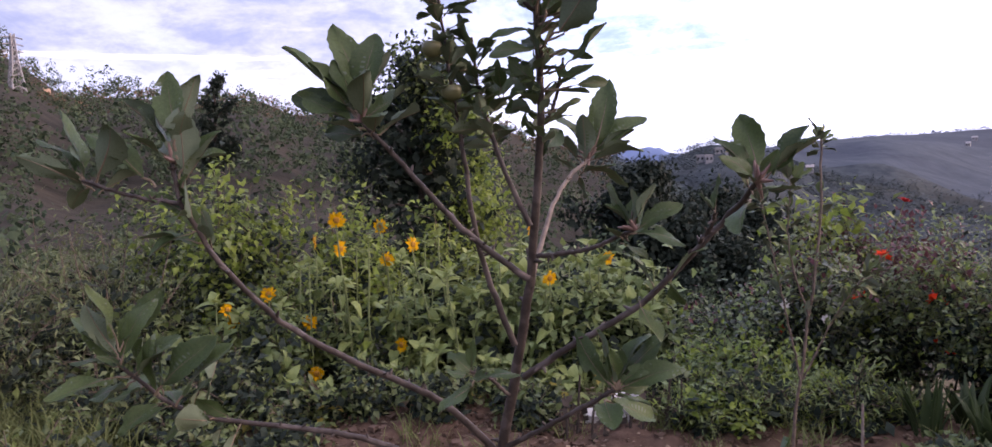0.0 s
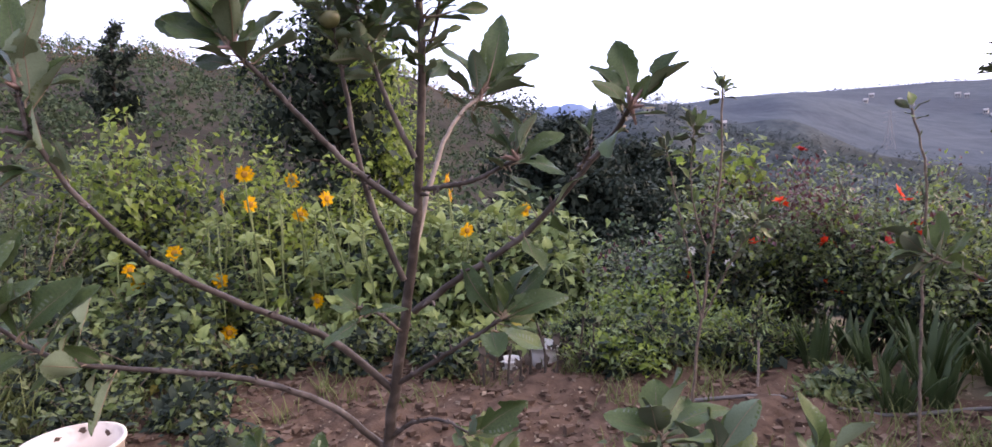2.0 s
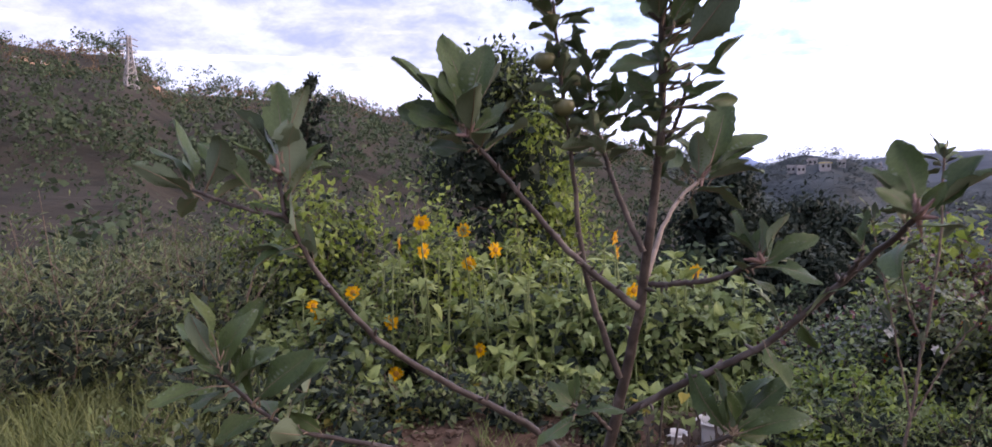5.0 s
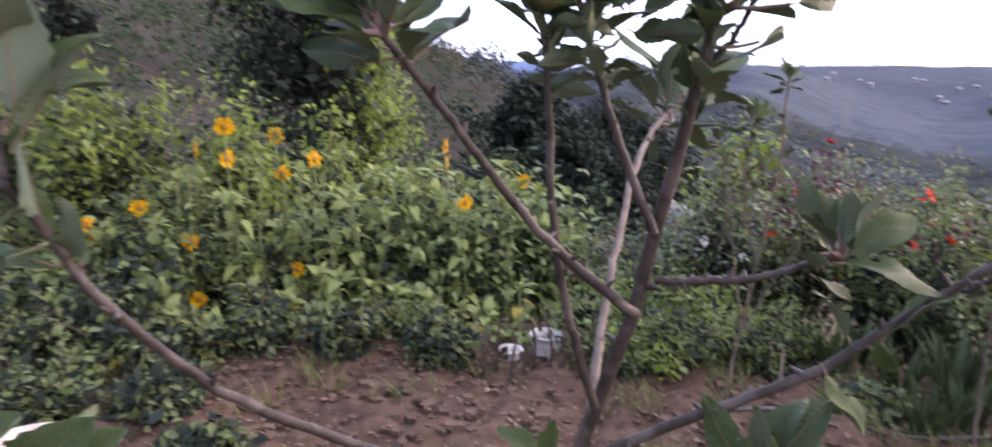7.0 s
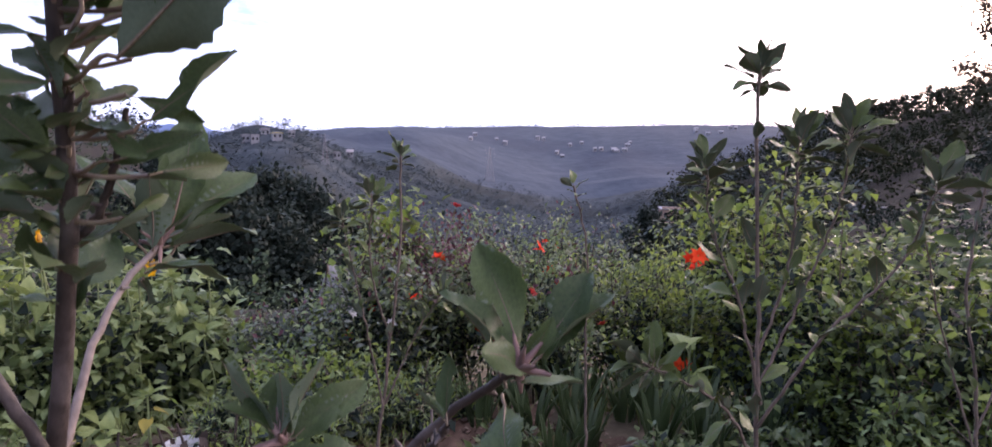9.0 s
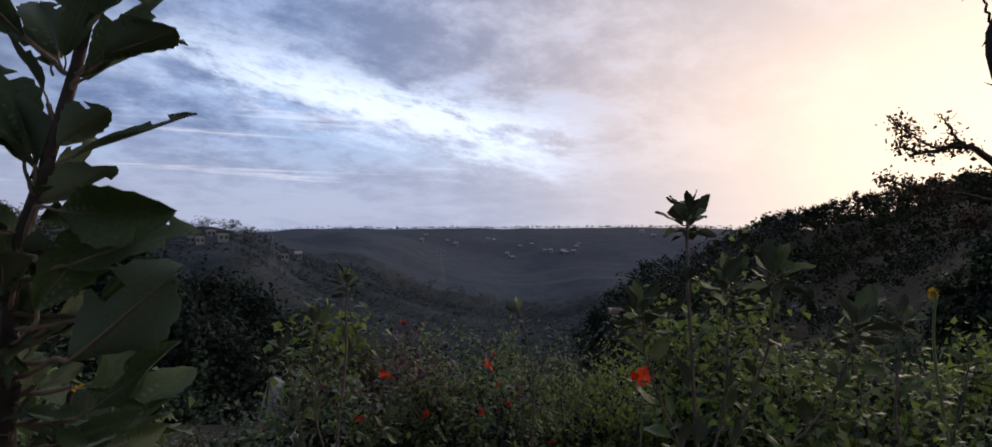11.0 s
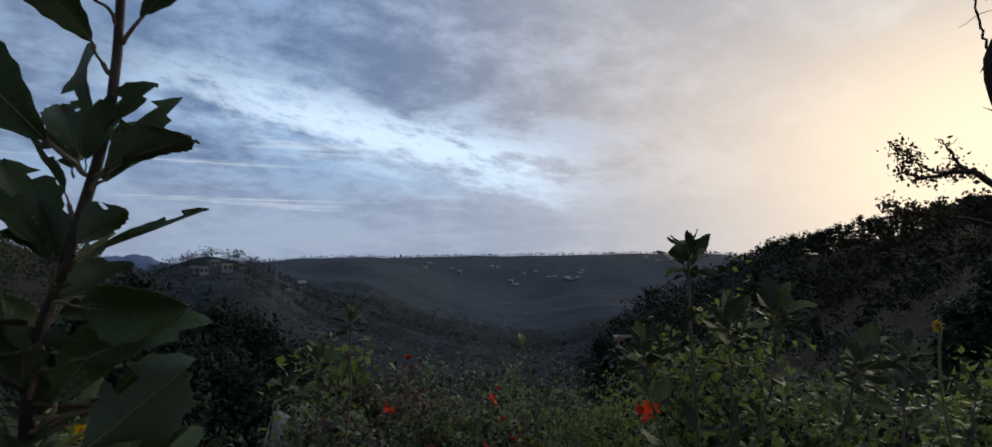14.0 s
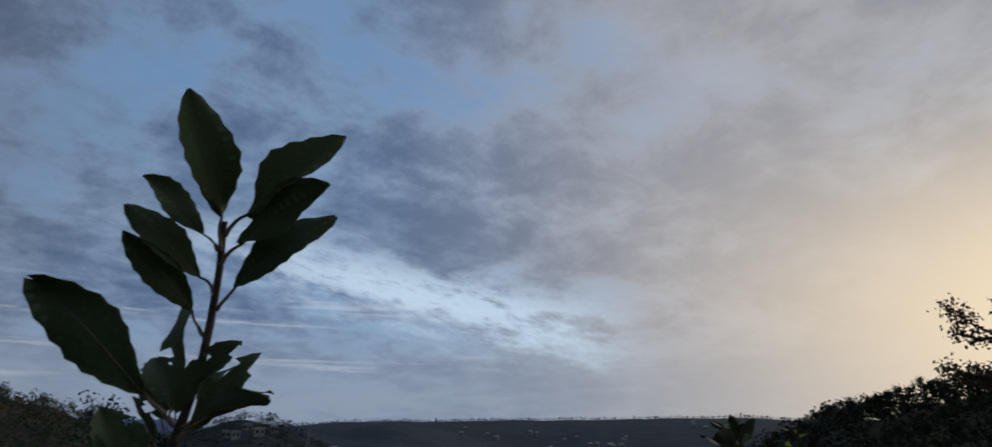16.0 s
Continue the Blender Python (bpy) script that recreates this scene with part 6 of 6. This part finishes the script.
CANNA = [flower_mesh("canna_bloom", M["red_petal"], 7, 0.05, 0.052, 0.5, k) for k in range(3)]
ROSE = [flower_mesh("rose_bloom", M["rose_petal"], 11, 0.036, 0.045, 1.3, k) for k in range(3)]
RED = [flower_mesh("red_bloom", M["red_petal"], 9, 0.045, 0.05, 0.9, k + 5) for k in range(3)]
WHITE = [flower_mesh("white_bloom", M["white_petal"], 9, 0.036, 0.045, 1.1, k) for k in range(2)]


def canna(at, top, seed, blooms, leaves=5):
    rng = np.random.default_rng(seed)
    z = float(land(*at))
    t = thing("canna_plant", (*at, z), "canna with a bright red bloom above paddle leaves", "flower", "red cannas")
    off = np.array([top[0] - at[0], top[1] - at[1], top[2] - z])
    c = curve_pts([(0, 0, -0.02), off * np.array([0.3, 0.3, 0.55]), off], 14)
    v, f = tube(c, 0.009, 0.004, 6)
    part("stem", Soup().add(v, f), M["sun_stem"], t)
    for k in range(leaves):
        p = Vector(c[int((0.1 + 0.5 * k / leaves) * 13)])
        a = radians(k * 137.5 + 20)
        d = Vector((math.cos(a), math.sin(a), 1.3)).normalized()
        ob = add_leaf(t, p, p + d * rng.uniform(0.16, 0.26), (-math.cos(a), -math.sin(a), 0.6), rng, SUN_LEAVES)
    for k in range(blooms):
        p = Vector(off) + Vector(rng.normal(0, 0.028, 3))
        part("bloom", CANNA[k % 3], None, t, "floppy scarlet bloom", m=Matrix.Translation(p) @ Euler((rng.uniform(-1, 1), rng.uniform(-1, 1), rng.uniform(0, 6))).to_matrix().to_4x4())


for k, (x, y, z, b) in enumerate(((3.13, 2.67, 0.87, 3), (2.84, 3.62, 0.84, 1), (3.42, 4.2, 0.72, 1), (3.5, 3.0, 0.10, 2), (3.33, 4.1, 0.6, 1))):
    canna((x + 0.05, y + 0.06), (x, y, z), 320 + k, b)

ROSES = [o for o in scene.objects if o.parent is None and o.name.startswith(("rose_bush", "red_leaved"))]
for k, (x, y, z, kind) in enumerate(((2.42, 4.36, 0.48, RED), (2.53, 4.35, 0.74, RED), (3.64, 4.2, 0.47, ROSE), (2.88, 4.25, 0.44, RED), (1.9, 4.3, 0.31, ROSE), (2.81, 4.2, 0.19, RED), (2.87, 4.18, 0.13, RED), (2.04, 4.3, 0.44, RED),
                                     (2.2, 4.05, 0.53, RED), (1.97, 4.2, 0.46, ROSE), (2.53, 3.81, 0.56, RED), (2.45, 3.96, 1.1, ROSE), (2.78, 3.62, 0.57, ROSE), (1.85, 4.28, 0.3, RED), (2.3, 3.92, 0.8, RED), (2.42, 4.1, 0.76, RED),
                                     (1.47, 4.55, -0.1, WHITE), (2.61, 4.5, 0.35, WHITE), (2.0, 3.98, 0.42, WHITE), (1.8, 4.1, 0.5, WHITE), (3.2, 3.4, 0.35, ROSE), (2.9, 3.5, 0.62, RED), (4.0, 4.7, 0.62, ROSE), (3.9, 4.75, 0.66, RED), (2.3, 4.15, -0.15, RED))):
    bush = min(ROSES, key=lambda o: (o.location.x - x) ** 2 + (o.location.y - y) ** 2)
    p = Vector((x, y, z)) - bush.location
    fl = part("bloom", kind[k % len(kind)], None, bush, {id(RED): "bright red bloom", id(ROSE): "dark pink-red rose bloom", id(WHITE): "small white bloom"}[id(kind)],
              m=Matrix.Translation(p) @ Euler((0.9 * math.sin(k * 2.1) + 0.5, 0.6 * math.cos(k), k)).to_matrix().to_4x4())
    v, f = tube(curve_pts([p, p * 0.8 + Vector((0, 0, -0.05)), p * 0.35], 8), 0.0025, 0.004, 4)
    part("stem", Soup().add(v, f), M["sun_stem"], bush)

# ---- the dead tree on the sunset side ----


def dead_tree():
    rng = np.random.default_rng(77)
    zb = float(land(17.4, 3.4))
    t = thing("dead_tree", (17.4, 3.4, zb), "dead crooked tree with a few withered leaves", "tree")
    o = np.array([17.4, 3.4, zb])
    runs = (("trunk", [(17.4, 3.4, zb - 0.1), (17.3, 3.5, 2.2), (16.92, 3.62, 4.32), (16.46, 3.78, 5.14), (16.19, 3.78, 5.97), (16.34, 3.38, 6.8), (16.6, 3.1, 7.3), (16.7, 2.9, 8.4)], 0.20, 0.05, 0),
            ("limb", [(16.3, 3.43, 6.75), (16.1, 3.5, 7.1), (16.0, 3.52, 7.35)], 0.06, 0.03, 0),
            ("limb", [(16.19, 3.78, 6.0), (15.85, 3.85, 6.6), (15.72, 3.87, 7.05), (15.66, 3.65, 7.95)], 0.03, 0.012, 0),
            ("limb", [(17.2, 3.55, 2.75), (16.95, 3.85, 3.33), (16.35, 4.32, 3.72), (15.8, 4.8, 3.6), (15.35, 5.26, 3.68)], 0.10, 0.02, 320),
            ("limb", [(16.35, 4.32, 3.72), (16.0, 4.5, 4.1), (15.75, 4.6, 4.35)], 0.04, 0.012, 30),
            ("limb", [(16.0, 4.65, 3.62), (15.6, 5.1, 4.0), (15.3, 5.3, 4.25)], 0.03, 0.012, 200),
            ("limb", [(17.2, 3.5, 2.4), (16.7, 4.2, 2.7), (15.9, 5.2, 2.9), (15.5, 5.6, 3.1)], 0.05, 0.012, 500),
            ("limb", [(17.3, 3.5, 1.9), (16.9, 4.0, 2.2), (16.2, 4.3, 2.2)], 0.05, 0.012, 500))
    for name, pts, r0, r1, n in runs:
        q = np.array(pts) - o
        c = curve_pts(q, 26, 0.018, rng)
        v, f = tube(c, r0, r1, 7)
        s = Soup().add(v, f)
        for k in range(7 if name == "limb" else 12):
            i = int(rng.uniform(6, 25))
            d = unit(rng.normal(0, 1, 3)) * rng.uniform(0.12, 0.45)
            v, f = tube([c[i], c[i] + d * 0.6 + rng.normal(0, 0.03, 3), c[i] + d], r1 * 0.7, 0.006, 4)
            s.add(v, f)
        part(name, s, M["twig_dark"], t)
        if n:
            i = rng.integers(12, 26, n)
            P = c[i] + rng.normal(0, 0.10, (n, 3))
            v, f = place(*T_FOLD, P, rng.normal(0, 1, (n, 3)), rng.normal(0, 1, (n, 3)), rng.uniform(0.06, 0.13, n))
            tagged(part("foliage", Soup().add(v, f), M["withered"], t, "withered brown leaves", smooth=False), kind="stuff")


dead_tree()
tree("broadleaf_tree", "dark tree with thin olive foliage by the dead tree", (15.2, 3.5), 3.0, 2.9, 0.11, 9000, [(M["leaf_dark_and_shade"], 0.7, everywhere), (M["leaf_olive"], 0.3, everywhere)], 36, 0.12, 0.15, boughs=40, clump=0.12, tpl=T_CARD)
tree("broadleaf_tree", "dark tree with thin olive foliage by the dead tree", (15.4, 2.6), 3.6, 4.2, 0.11, 9000, [(M["leaf_dark_and_shade"], 0.7, everywhere), (M["leaf_olive"], 0.3, everywhere)], 37, 0.12, 0.12, boughs=40, clump=0.12, tpl=T_CARD)
tree("broadleaf_tree", "round dark tree beside the distant house", (66.0, 55.0), 9.5, 6.5, 0.32, 5000, [(M["leaf_dark_and_shade"], 1.0, everywhere)], 38, 0.25, 0.1, boughs=40, clump=0.14, tpl=T_CARD)

rng_c = random.Random(12)
for k in range(26):
    az = 63.5 + 15.5 * ((k * 0.618) % 1)
    r = 206 + 14 * rng_c.random()
    h = rng_c.uniform(5.5, 8.5)
    tree("hill_tree", "small round-headed tree on the crest of the dark hill", (r * math.sin(radians(az)), r * math.cos(radians(az))), h, h * 0.62, 0.5, 420, [(M["wood_dark"], 1.0, everywhere)], 500 + k, 0.13, 0.5, boughs=8, clump=0.17, tpl=T_CARD)

# ---- bucket, tub, sheet, sticks, pipe ----


def vessel(name, label, at, r0, r1, h, mat, tilt=(0, 0), wall=0.004, lip=0.008):
    """An open tapered tub with a rolled lip, wall thickness and a floor."""
    z = float(land(*at))
    t = thing(name, (*at, z), label, "bucket")
    t.rotation_euler = (tilt[0], tilt[1], 0)
    prof = [(0, 0.003), (r0, 0.003), (r0 + (r1 - r0) * 0.3, h * 0.3), (r0 + (r1 - r0) * 0.7, h * 0.7), (r1, h - 0.012), (r1 + lip, h - 0.010), (r1 + lip, h), (r1 - wall, h), (r0 + (r1 - r0) * 0.6 - wall, h * 0.6), (r0 - wall, 0.012), (0, 0.012)]
    n = 40
    ang = np.arange(n) * 2 * np.pi / n
    v = np.concatenate([np.stack([r * np.cos(ang), r * np.sin(ang), np.full(n, zz)], -1) for r, zz in prof])
    i, j = np.meshgrid(np.arange(len(prof) - 1), np.arange(n), indexing="ij")
    f = np.stack([i * n + j, i * n + (j + 1) % n, (i + 1) * n + (j + 1) % n, (i + 1) * n + j], -1).reshape(-1, 4)
    part("body", Soup().add(v, f), mat, t)
    return t


bk = vessel("bucket", "cream plastic bucket with mud smears on its rim", (-1.09, 2.40), 0.125, 0.16, 0.365, M["plastic"])
hs = curve_pts([(-0.166, 0, 0.33), (-0.15, -0.10, 0.24), (0, -0.175, 0.20), (0.15, -0.10, 0.24), (0.166, 0, 0.33)], 24)
part("handle", Soup().add(*tube(hs, 0.003, 0.003, 6)), M["steel"], bk, "thin wire handle")
rng_m = np.random.default_rng(9)
for a, zz in ((1.75, 0.345), (1.2, 0.33), (2.3, 0.335), (3.6, 0.315), (4.6, 0.335)):
    ring = [(a, zz)] + [(a + 0.13 * rng_m.uniform(0.3, 1) * math.cos(q * 0.7), zz + 0.014 * rng_m.uniform(0.3, 1) * math.sin(q * 0.7)) for q in range(9)]
    rr = 0.1505 if zz > 0.32 else 0.148
    v = [(rr * math.cos(p), rr * math.sin(p), q) for p, q in ring]
    s = Soup().add(v, [(0, q, q % 9 + 1) for q in range(1, 10)])
    part("mud_smear", s, M["mud"], bk, "dried mud smear")
vessel("tub", "white plastic tub behind the sunflower stems", (0.78, 3.74), 0.07, 0.085, 0.14, M["tub"])
vessel("tub", "white plastic tub behind the sunflower stems", (0.58, 3.70), 0.045, 0.055, 0.08, M["tub"])


def draped_sheet(at, w, d, h):
    rng = np.random.default_rng(4)
    z = float(land(*at))
    t = thing("plastic_sheet", (*at, z), "crumpled white plastic sheet over a low frame", "sheet")
    n = 22
    g = np.linspace(-1, 1, n)
    X, Y = np.meshgrid(g, g, indexing="ij")
    hh = h * np.clip(1.15 - np.maximum(np.abs(X), np.abs(Y)) ** 3, 0, 1) * (0.85 + 0.15 * np.sin(X * 5 + 1) * np.cos(Y * 4)) + 0.012 * rng.normal(0, 1, X.shape)
    v = np.stack([X * w / 2, Y * d / 2, np.maximum(hh, 0.01)], -1).reshape(-1, 3)
    i, j = np.meshgrid(np.arange(n - 1), np.arange(n - 1), indexing="ij")
    f = np.stack([i * n + j, (i + 1) * n + j, (i + 1) * n + j + 1, i * n + j + 1], -1).reshape(-1, 4)
    s = Soup().add(v, f).add(v - np.array([0, 0, 0.006]), f[:, ::-1])
    part("sheet", s, M["white_sheet"], t)
    for sx in (-0.8, 0.8):
        part("pole", Soup().add(*tube([(sx * w / 2, -d / 2, 0), (sx * w / 2, 0, h * 0.95), (sx * w / 2, d / 2, 0)], 0.015, 0.015, 6)), M["twig"], t)


draped_sheet((4.25, 9.1), 1.0, 0.8, 1.2)


def stick(name, label, pts, r0, r1, mat, category="stick"):
    o = np.array(pts[0])
    t = thing(name, tuple(o), label, category)
    part("shaft", Soup().add(*tube(curve_pts(np.array(pts) - o, 16), r0, r1, 7)), mat, t)
    return t


stick("stake", "short pale bamboo stake in the soil", [(1.72, 3.1, -0.03), (1.725, 3.1, 0.1), (1.73, 3.11, 0.24)], 0.007, 0.006, M["bark_pale"])
zz = lambda x, y, up=0.0: (x, y, float(land(x, y)) + up)
stick("water_pipe", "thin grey water pipe lying along the bed", [zz(1.25, 3.0, 0.03), zz(1.7, 2.9, 0.035), zz(2.1, 2.72, 0.03), zz(2.5, 2.62, 0.035), zz(2.9, 2.5, 0.03)], 0.009, 0.009, M["hose"], "pipe")
stick("fallen_twig", "bare grey twig leaning in the soil", [zz(0.3, 1.7, 0.0), zz(0.38, 1.8, 0.2), zz(0.44, 1.95, 0.36)], 0.006, 0.002, M["bark_pale"], "twig")
stick("fallen_twig", "bare grey twig lying on the soil", [zz(1.1, 2.2, 0.02), zz(1.3, 2.3, 0.05), zz(1.55, 2.3, 0.03)], 0.006, 0.003, M["bark_pale"], "twig")
for k in range(10):
    x, y = 0.40 + 0.065 * k, 3.50 + 0.05 * math.sin(k * 2)
    withered = stick("dry_stalk", "dry brown stalk at the foot of the sunflowers", [zz(x, y, -0.02), zz(x + 0.01, y, 0.14), zz(x + 0.03 * math.sin(k), y, 0.26 + 0.08 * math.sin(k * 1.7))], 0.009, 0.005, M["twig_dark"], "stalk")
    for j in range(5):
        p = np.array([0.02 * math.sin(k + j), 0.0, 0.08 + 0.045 * j])
        v, f = place(*T_FOLD, [p], [(math.sin(k * 3 + j * 2), math.cos(k * 5 + j) * 0.6, -1.2)], [(0, -1, 0.5)], [0.055 + 0.015 * math.sin(k + 2 * j)])
        part("withered_leaf", Soup().add(v, f), M["twig_dark"], withered, "hanging withered leaf")

for k, (x, y, h, w) in enumerate(((-1.8, 3.7, 0.42, 0.5), (-1.5, 3.9, 0.5, 0.6), (-1.1, 3.75, 0.36, 0.5), (-0.7, 4.0, 0.4, 0.5), (-2.15, 3.9, 0.75, 0.7), (-0.25, 3.85, 0.3, 0.45), (0.2, 3.7, 0.26, 0.4), (-1.75, 2.9, 0.34, 0.5), (-1.45, 3.25, 0.22, 0.45), (-1.0, 3.3, 0.16, 0.35), (-1.35, 2.75, 0.16, 0.35), (-0.75, 2.9, 0.12, 0.3), (-1.95, 2.5, 0.3, 0.5))):
    shrub("leafy_weed", "bushy green weed among the sunflower stems", "weed", (x, y), h, w, 12, 0.055, 1000, [(M["leaf_mid"], 0.25), (M["leaf_olive"], 0.33), (M["leaf_dark_and_shade"], 0.42)], 470 + k, T_FOLD, 0.05, 0.2, group="weeds by the sunflowers", clump=0.05)

# ---- soil, litter, grass ----


def soil_bed():
    gx, gy = np.linspace(-2.1, 2.7, 150), np.linspace(0.7, 4.25, 112)
    X, Y = np.meshgrid(gx, gy, indexing="ij")
    e = np.minimum(np.minimum((X + 2.1) / 0.5, (2.7 - X) / 0.5), np.minimum((Y - 0.7) / 0.3, (4.25 - Y) / 0.3)) + 0.35 * np.sin(X * 3.1 + Y * 2.2) + 0.2 * np.sin(Y * 7 - X * 4)
    e = np.clip(e, 0, 1)
    rough = 0.014 * np.sin(X * 9 + Y * 4) * np.cos(Y * 11) + 0.011 * np.sin(X * 23 - Y * 17) + 0.007 * np.sin(X * 41 + Y * 53)
    rough = rough + np.random.default_rng(3).normal(0, 0.006, X.shape)
    v = np.stack([X, Y, land(X, Y) - 0.03 + e * (0.055 + rough)], -1).reshape(-1, 3)
    n = len(gy)
    i, j = np.meshgrid(np.arange(len(gx) - 1), np.arange(n - 1), indexing="ij")
    f = np.stack([i * n + j, (i + 1) * n + j, (i + 1) * n + j + 1, i * n + j + 1], -1).reshape(-1, 4)
    tagged(part("soil_bed", Soup().add(v, f), M["soil"]), "tilled reddish-brown soil of a garden bed", "soil", kind="structure")


soil_bed()


def scatter(rng, n, x0, x1, y0, y1):
    x, y = rng.uniform(x0, x1, n), rng.uniform(y0, y1, n)
    return np.stack([x, y, land(x, y)], -1)


def clods():
    rng = np.random.default_rng(8)
    cube = np.array([(-1, -1, -1), (1, -1, -1), (1, 1, -1), (-1, 1, -1), (-1, -1, 1), (1, -1, 1), (1, 1, 1), (-1, 1, 1)], float) * 0.5
    faces = np.array([(0, 3, 2, 1), (4, 5, 6, 7), (0, 1, 5, 4), (1, 2, 6, 5), (2, 3, 7, 6), (3, 0, 4, 7)])
    n = 7000
    P = scatter(rng, n, -2.0, 2.5, 1.0, 4.2)
    size = 0.006 + 0.035 * rng.uniform(0, 1, n) ** 3.2
    P[:, 2] += 0.022 + size * 0.25
    v = cube[None] * rng.uniform(0.55, 1.25, (n, 8, 3)) * size[:, None, None] * np.array([1.2, 1.2, 0.8])
    a = rng.uniform(0, 6.28, n)
    c, s = np.cos(a)[:, None], np.sin(a)[:, None]
    v = np.stack([v[..., 0] * c - v[..., 1] * s, v[..., 0] * s + v[..., 1] * c, v[..., 2]], -1) + P[:, None]
    f = faces[None] + (np.arange(n) * 8)[:, None, None]
    tagged(part("soil_clods", Soup().add(v, f.reshape(-1, 4)), M["clod"], smooth=False), "crumbly reddish-brown clods on the bed", "soil", kind="stuff")
    n = 7000
    P = scatter(rng, n, -2.0, 2.6, 1.0, 4.25)
    P[:, 2] += rng.uniform(0.025, 0.045, n)
    v, f = place(*T_FOLD, P, rng.normal(0, 1, (n, 3)) * np.array([1, 1, 0.25]), rng.normal(0, 0.5, (n, 3)) + np.array([0, 0, 1]), 0.008 + 0.034 * rng.uniform(0, 1, n) ** 2.2)
    tagged(part("leaf_litter", Soup().add(v, f), M["litter"], smooth=False), "dry brown leaves scattered over the soil", "leaves", kind="stuff")


clods()


def grass(name, label, seed, n, zone, ln, mat):
    rng = np.random.default_rng(seed)
    P = scatter(rng, n, *zone)
    tuft = scatter(rng, max(6, n // 45), *zone)
    pick = rng.integers(0, len(tuft), n)
    P[:, :2] = tuft[pick][:, :2] + rng.normal(0, 0.06, (n, 2))
    P[:, 2] = land(P[:, 0], P[:, 1]) - 0.01
    a = rng.uniform(0, 6.28, n)
    D = np.stack([np.cos(a) * 0.45, np.sin(a) * 0.45, np.ones(n)], -1) + rng.normal(0, 0.2, (n, 3))
    L = rng.uniform(*ln, n)
    blade = [(-0.5, 0, 0), (0.5, 0, 0), (-0.45, 0.4, 0.03), (0.45, 0.4, 0.03), (-0.3, 0.75, -0.06), (0.3, 0.75, -0.06), (0, 1, -0.24)]
    N = np.stack([np.cos(a), np.sin(a), np.full(n, -0.3)], -1) * -1
    v, f = place(blade, [(0, 1, 3, 2), (2, 3, 5, 4)], P, D, N, L, np.full(n, 0.006))
    s = Soup().add(v, f)
    s.f.append((np.array([(4, 5, 6)])[None] + (np.arange(n) * 7)[:, None, None]).reshape(-1, 3))
    s.k.append(np.zeros(n, int))
    tagged(part(name, s, mat, smooth=False), label, "grass", kind="stuff")


grass("tall_grass", "long green grass beside the bed", 1, 7000, (-3.6, -1.75, 1.6, 4.2), (0.18, 0.5), M["grass"])
grass("bed_grass", "sparse grass and seedlings at the edges of the bed", 2, 2600, (-2.0, 2.6, 3.2, 4.6), (0.06, 0.2), M["grass"])
grass("path_grass", "short grass around the apple tree", 3, 3600, (0.9, 3.6, 0.6, 3.4), (0.06, 0.22), M["grass"])
for k, (x, y, h, w) in enumerate(((-1.5, 3.5, 0.3, 0.5), (-0.9, 3.9, 0.35, 0.5), (0.1, 3.95, 0.3, 0.5), (1.15, 3.75, 0.3, 0.45), (-2.0, 3.0, 0.4, 0.6), (0.9, 2.3, 0.18, 0.35), (1.5, 2.1, 0.22, 0.4), (-1.9, 2.2, 0.3, 0.5))):
    shrub("leafy_weed", "small green weed growing in the soil", "weed", (x, y), h, w, 8, 0.05, 420, [(M["leaf_mid"], 0.7), (M["leaf_olive"], 0.3)], 150 + k, T_FOLD, 0.05, 0.0, group="weeds in the bed", clump=0.04)
